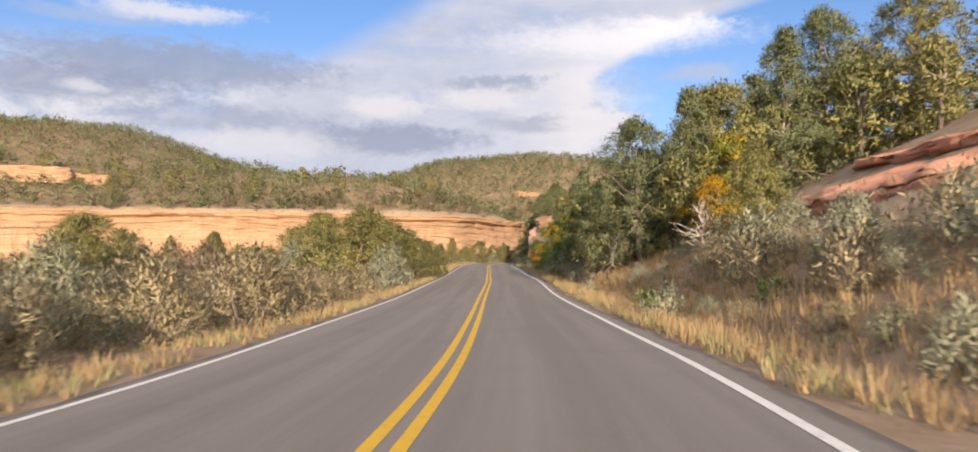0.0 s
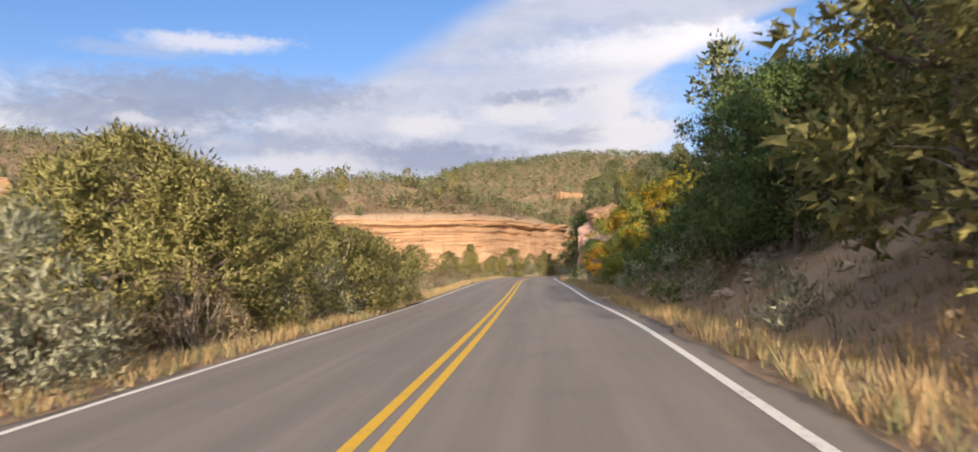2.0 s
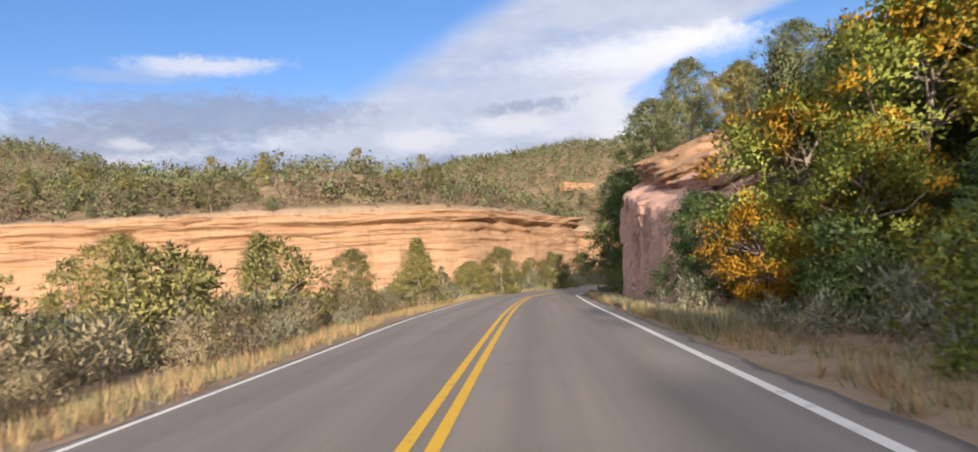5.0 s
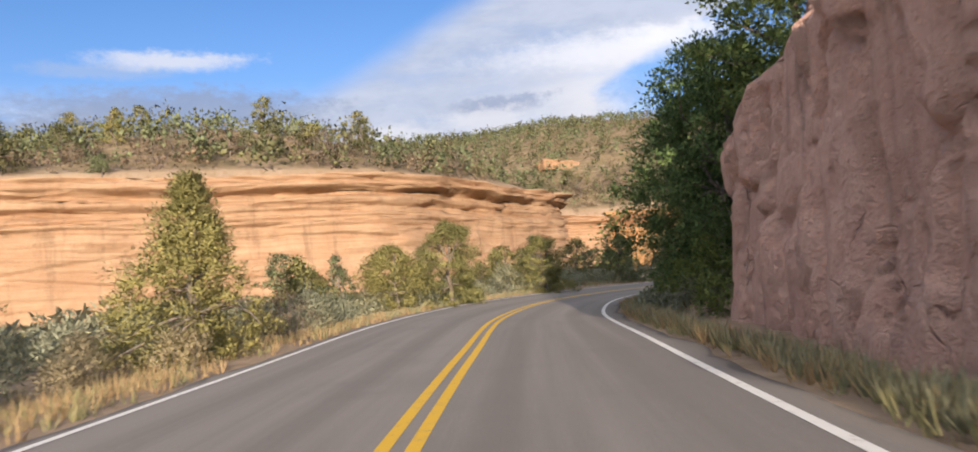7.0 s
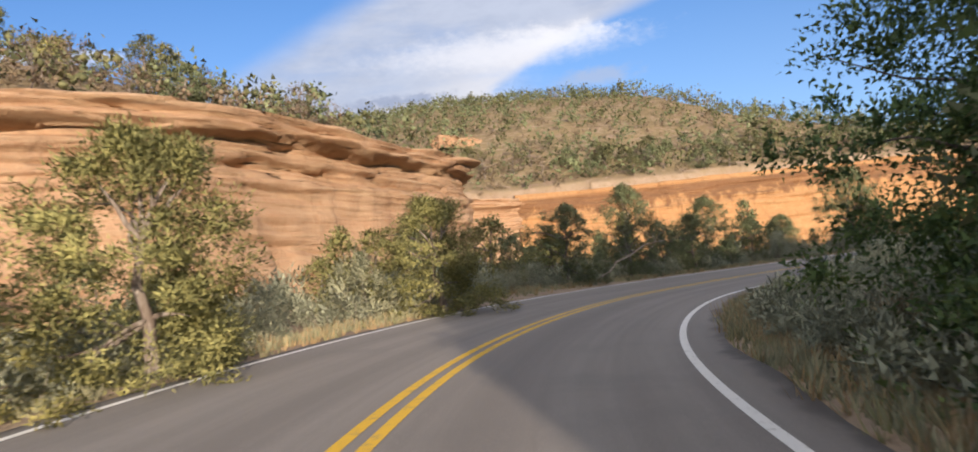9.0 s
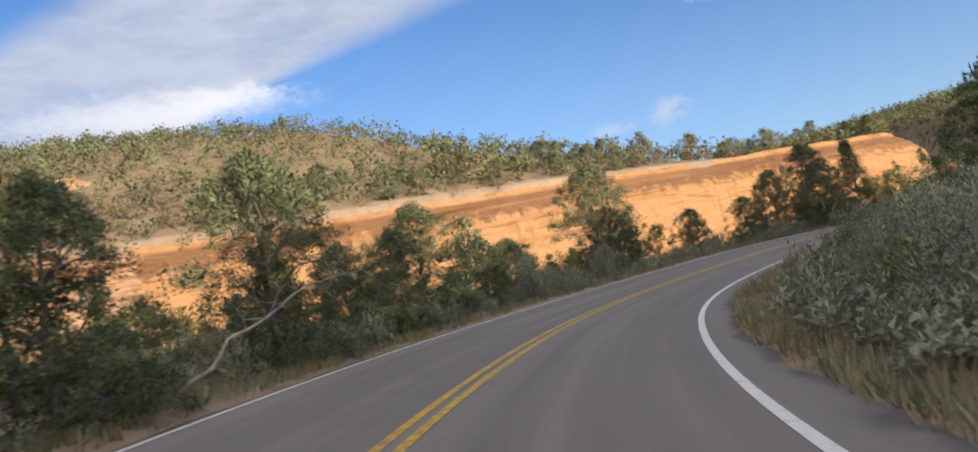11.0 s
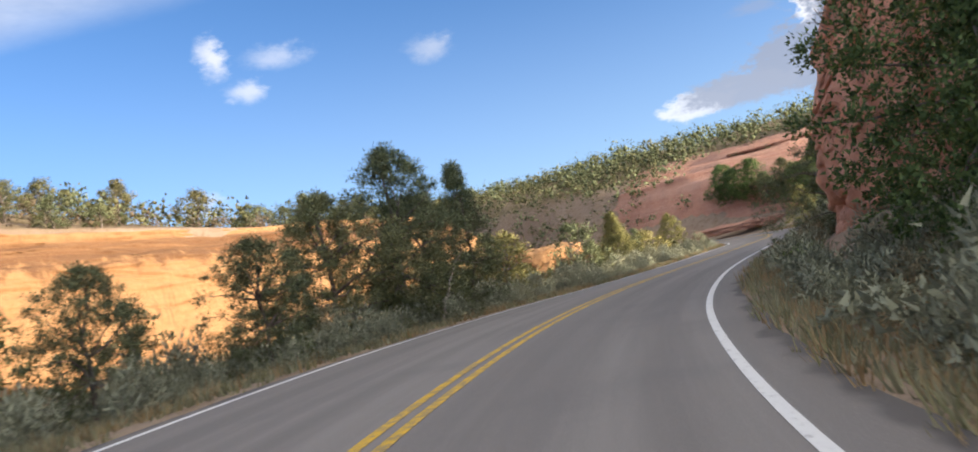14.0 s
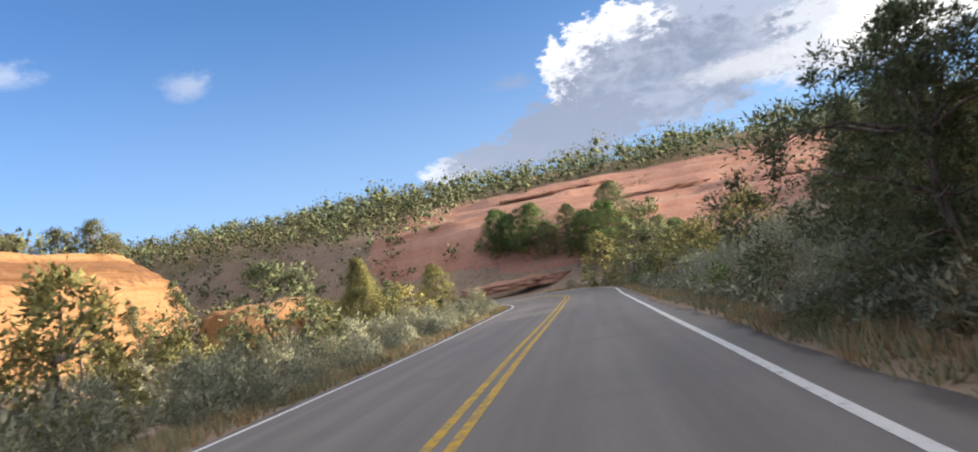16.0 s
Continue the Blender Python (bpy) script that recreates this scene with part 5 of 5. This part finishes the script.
set_down(FAR_SAGES[0], -20.0, 44.0)
strip = along(5000, 200, 340, 4.5, 7.2, 0.42, 458)
mass("verge_sage", "small pale sagebrush on the gravel verge", "shrubs", FAR_SAGES, strip[:600], 0.22, 0.55, 459)
gap = np.abs(to_road([p[0] for p in rest], [p[1] for p in rest])[0])
mass("sagebrush_flat", "grey-green sagebrush over a dry flat", "shrubs", SMALL_SAGES, [p for p, d in zip(rest, gap) if d < 11 and p[1] >= 120], 0.7, 1.3, 404)
mass("brush_flat", "mixed sagebrush and rabbitbrush over a dry flat", "shrubs", SMALL_SAGES[:1] + SMALL_RABBITS, [p for p, d in zip(rest, gap) if d < 11 and p[1] < 120], 0.7, 1.3, 409)
mass("sagebrush_flat", "grey-green sagebrush over a dry flat", "shrubs", FAR_SAGES, [p for p, d in zip(rest, gap) if d >= 11], 0.7, 1.3, 408)


def far_woods(name, label, spots, mat, per, leaf, seed, low, high, tufts=4):
    """Many distant bushes and small trees in one mesh, each of several tufts."""
    rng = np.random.default_rng(seed)
    p = np.array(spots)
    z = land(p[:, 0], p[:, 1])
    n = len(p)
    size = rng.uniform(low, high, n)
    tuft = rng.normal(0, 0.42, (n, tufts, 3)) * (1, 1, 0.0) + rng.uniform(0.1, 0.95, (n, tufts, 1)) * (0, 0, 1)
    tuft[..., :2] *= (1.25 - 0.6 * tuft[..., 2:])
    way = rng.normal(0, 1, (n, tufts, per // tufts, 3))
    way /= np.linalg.norm(way, axis=3)[..., None]
    at = tuft[:, :, None] + way * (rng.uniform(0, 1, way.shape[:3]) ** 0.6 * 0.46)[..., None]
    at = np.stack([p[:, 0], p[:, 1], z], -1)[:, None, None] + at * size[:, None, None, None]
    k = np.repeat(leaf * size, tufts * (per // tufts))
    out = way * 0.8 + tuft[:, :, None] * (1, 1, 1.2) + (0, 0, -0.35)
    v, f, nv = leaves(at.reshape(-1, 3), (way + (0, 0, 0.3)).reshape(-1, 3), k, rng, 1.0, 0.45, out.reshape(-1, 3))
    inner = np.stack([p[:, 0], p[:, 1], z], -1)[:, None] + tuft * size[:, None, None]
    lv, lf, ln = lumps_at(inner.reshape(-1, 3), np.repeat(0.10 * size, tufts)[:, None], rng)
    v, f, nv = np.vstack([v, lv]), np.vstack([f, lf + len(v)]), np.vstack([nv, ln])
    tagged(new(name, mesh_of(name, v, f, mat, normals=nv)), label, "woodland", kind="stuff")


def on_top(x, y, d, s, q):
    return (q > 1.5) & (q < 150) & (vnoise(x / 13, y / 13, 0, 8) > 0.12)


spots = scatter(60000, (-170, 80, 150, 345), on_top, 2.15, 411)
third = len(spots) // 3
far_woods("hillside_junipers", "scattered olive junipers over a dry hillside", spots[:third], DARK_JUNIPER, 80, 0.125, 412, 1.2, 2.9, 5)
far_woods("hillside_pinyons", "scattered dark pinyons over a dry hillside", spots[third: 2 * third], PINYON, 80, 0.125, 415, 1.1, 2.8, 5)
far_woods("hillside_scrub", "brown dry scrub over a hillside", spots[2 * third:], SCRUB, 60, 0.13, 413, 0.7, 1.6, 4)
rim = scatter(5000, (-75, 100, 126, 236), lambda x, y, d, s, q: (q > 1.6) & (q < 13) & (vnoise(x / 9, y / 9, 0, 14) > 0.22), 3.0, 414)
for n, (x, y) in enumerate(rim[:230]):
    kinds = RIM_BARE if n % 2 == 0 and x < 20 else RIM_TREES
    set_down(kinds[RNG.integers(len(kinds))], x, y, RNG.uniform(0.6, 1.15) * (0.75 if x < 0 else 1.0))
hill = scatter(900, (-120, 110, -12, 215), lambda x, y, d, s, q: (q > 10) & (q < 55), 7.0, 447)
for x, y in hill[:36]:
    set_down(JUNIPERS[RNG.integers(4)], x, y, RNG.uniform(0.55, 0.9))
for i, (x, y, sx, sy, sz) in enumerate(((-92, 151, 14, 6, 3.4), (-84, 158, 9, 5, 2.2), (10, 236, 9, 4, 1.8))):
    rock("rock_outcrop", "low red sandstone outcrop on a hillside", boulder_mesh("rock_outcrop", (sx, sy, sz), ROCK, 271 + i, 0.6, 0.1, 0.8, broken=0.6, chunk=(2.0, 0.7), fine=(90, 36)), x, y, float(land(np.array([x]), np.array([y]))[0]) - 0.6, 25.0 + 9 * i)
rim = scatter(5000, (-75, 100, 126, 236), lambda x, y, d, s, q: (q > 1.2) & (q < 12), 2.6, 424)
far_woods("rim_thicket", "thicket of bushes along a cliff rim", rim[:150], SCRUB, 160, 0.09, 425, 0.9, 1.7, 8)
far_woods("rim_thicket", "thicket of junipers along a cliff rim", rim[150:300], DARK_JUNIPER, 160, 0.09, 426, 1.0, 1.9, 8)
east = scatter(16000, (108, 60, 420, 330), lambda x, y, d, s, q: (q < -1) & (np.abs(d) > 10) & ((x - 112 - 0.1 * (172 - y) > 50) | (y < 128) | ((y > 183) & (np.abs(d) > 7))) & (np.hypot(x - 114, y - 197) > 6.5) & ((x > 114) | (np.abs((y - 182) - 0.5 * (x - 84)) > 2.2)) & (vnoise(x / 15, y / 15, 0, 9) > 0.15), 3.0, 417)
far_woods("ridge_pines", "dense pinyons along a distant ridge", east, PINYON, 50, 0.14, 418, 1.4, 3.0, 4)
thick = scatter(26000, (106, 178, 185, 275), lambda x, y, d, s, q: (q < -1) & (np.abs(d) > 7) & ((y > 190) | (x - 112 - 0.1 * (172 - y) < 2)) & (np.hypot(x - 114, y - 197) > 6.5) & ((x > 114) | (np.abs((y - 182) - 0.5 * (x - 84)) > 2.2)), 1.9, 437)
far_woods("valley_woods", "thick junipers over a low slope", thick, DARK_JUNIPER, 66, 0.115, 438, 1.2, 2.5, 4)
crest_pines = scatter(2600, (155, 120, 182, 206), lambda x, y, d, s, q: (x - 112 - 0.1 * (172 - y) > 46) & (x - 112 - 0.1 * (172 - y) < 60), 3.9, 427)
far_woods("crest_pines", "tall dark pinyons along the crest of bare rock", crest_pines, PINYON, 330, 0.066, 428, 2.2, 4.6, 7)
spots = scatter(700, (112, 130, 165, 192), lambda x, y, d, s, q: (np.abs(d) > 14) & (vnoise(x / 6, y / 6, 0, 19) > 0.62), 2.6, 429)
far_woods("slickrock_bushes", "small dark bushes in cracks of bare rock", spots, PINYON, 80, 0.12, 430, 0.5, 1.2)
crest = scatter(5000, (20, 12, 110, 150), lambda x, y, d, s, q: (d > 24) & (d < 80), 3.4, 419)
far_woods("shoulder_junipers", "junipers over the wooded shoulder", crest, DARK_JUNIPER, 72, 0.14, 420, 1.0, 2.4)


def grass(name, label, spots, mat, blades, tall, seed, wide=1.0):
    rng = np.random.default_rng(seed)
    p = np.array(spots)
    n = len(p)
    z = land(p[:, 0], p[:, 1])
    h = rng.uniform(0.5, 1.0, (n, 1)) * tall * rng.uniform(0.6, 1.1, (n, blades))
    a = rng.uniform(0, 6.283, (n, blades))
    foot = np.stack([p[:, :1] + 0.13 * np.cos(a) * rng.uniform(0, 1, a.shape), p[:, 1:] + 0.13 * np.sin(a) * rng.uniform(0, 1, a.shape), np.broadcast_to(z[:, None] - 0.04, a.shape)], -1)
    tip = foot + np.stack([np.cos(a) * h * 0.45, np.sin(a) * h * 0.45, h], -1) + rng.normal(0, 0.04, foot.shape)
    side = np.stack([-np.sin(a), np.cos(a), 0 * a], -1) * (wide * rng.uniform(0.006, 0.016, a.shape))[..., None]
    v = np.stack([foot - side, foot + side, tip], 2).reshape(-1, 3)
    tagged(new(name, mesh_of(name, v, np.arange(len(v)).reshape(-1, 3), mat)), label, "grass", kind="stuff")


verge = []
for side, seed in ((-1, 431), (1, 434)):
    verge += along(26000, 76, 345, side * 3.78, side * 7.0, 0.13, seed, lambda x, y, s, d: RNG.uniform(0, 1, len(x)) < np.where(np.abs(d) < 5.2, 1.0, 0.45) * np.where(s > 200, 0.6, 1.0) * smooth(fnoise(x / 2.5, y / 2.5, 0, 4, 2), 0.25, 0.5))
grass("verge_grass", "dry straw-coloured grass along the road's verge", verge[::2], STRAW, 10, 0.36, 432)
grass("verge_grass", "greenish tufts of grass along the road's verge", verge[1::2], GREEN_GRASS, 10, 0.28, 433)

dry = along(3000, 80, 122, 4.4, 10.0, 0.15, 445)
grass("bank_grass", "dry straw-coloured grass on the bank", dry, STRAW, 9, 0.5, 446)
foot = along(9000, 164, 204, 4.0, 8.5, 0.11, 435, lambda x, y, s, d: (x < 5.6 + np.clip(0.25 * (s - 198), 0, 3)) & (fnoise(x / 1.3, y / 1.3, 0, 27, 2) > 0.3))
grass("verge_grass", "low green-grey weeds under the rock outcrop", foot, WEEDS, 12, 0.36, 436, 1.8)

for x, y, k in ((6.7, 14.5, 0.9), (7.6, 16.4, 1.0), (6.9, 18.8, 0.85), (8.2, 13.2, 1.0), (7.9, 20.5, 0.8)):
    set_down(SAGES[int(10 * y) % 3], x, y, k)
set_down(RABBITS[0], 6.2, 21.5, 0.8)

weeds = along(16000, 200, 335, 3.9, 7.5, 0.14, 455, lambda x, y, s, d: fnoise(x / 1.6, y / 1.6, 0, 24, 2) > 0.33) + along(7000, 204, 335, -4.0, -6.5, 0.16, 456)
tufts = along(5000, 200, 340, 4.3, 7.0, 0.2, 460)
grass("verge_grass", "straw-coloured tufts on the shaded verge", tufts[:2600], STRAW, 16, 0.3, 461)
grass("verge_weeds", "low grey-green weeds along the shaded verge", weeds, WEEDS, 11, 0.27, 457, 1.7)

# loose stones on the cut bank, the white one in the bend, dead wood
for x, y in along(220, 116, 142, 6.0, 12.0, 0.45, 441)[:90]:
    stone(x, y, RNG.uniform(0.12, 0.38))
stone(10.8, 49.5, 0.9, "large pale boulder on the cut bank")
for x, y in along(500, 131, 148, 5.6, 10.5, 0.2, 477)[:170]:
    stone(x, y, RNG.uniform(0.14, 0.4), lift=0.03)
set_down(BIG_JUNIPERS[3], -7.0, 50.0, 0.86)
stone(46.6, 165.9, 0.3, "small white stone beside the bend")
for x, y in along(60, 285, 330, 4.6, 8.0, 0.8, 442)[:25]:
    stone(x, y, RNG.uniform(0.1, 0.28), "small stone on the gravel verge")
g = lambda x, y, up: (x, y, float(land(np.array([x]), np.array([y]))[0]) + up)
branch("fallen_branch", "bleached fallen branch lying on the rock slab", [(10.7, 22.0, 2.9), (11.3, 21.7, 3.2), (12.0, 21.4, 3.55)], 0.05, 0.02, 2, 451)
branch("dead_limb", "pale dead limb arching beside the bend", [g(9.6, 156.6, 0.1), g(10.6, 156.4, 0.9), g(12.0, 156.6, 1.7), g(13.2, 157.2, 1.9)], 0.04, 0.012, 14, 452)
branch("dead_limb", "pale dead limb leaning among pinyons", [g(52.0, 175.6, 0.0), g(52.7, 175.7, 0.8), g(54.0, 175.8, 1.9)], 0.06, 0.02, 6, 453)
branch("dead_limb", "bleached dead limbs under the bank's junipers", [g(6.0, 37.5, 1.9), g(5.6, 36.9, 1.2), g(5.5, 36.2, 0.5)], 0.05, 0.02, 16, 454)
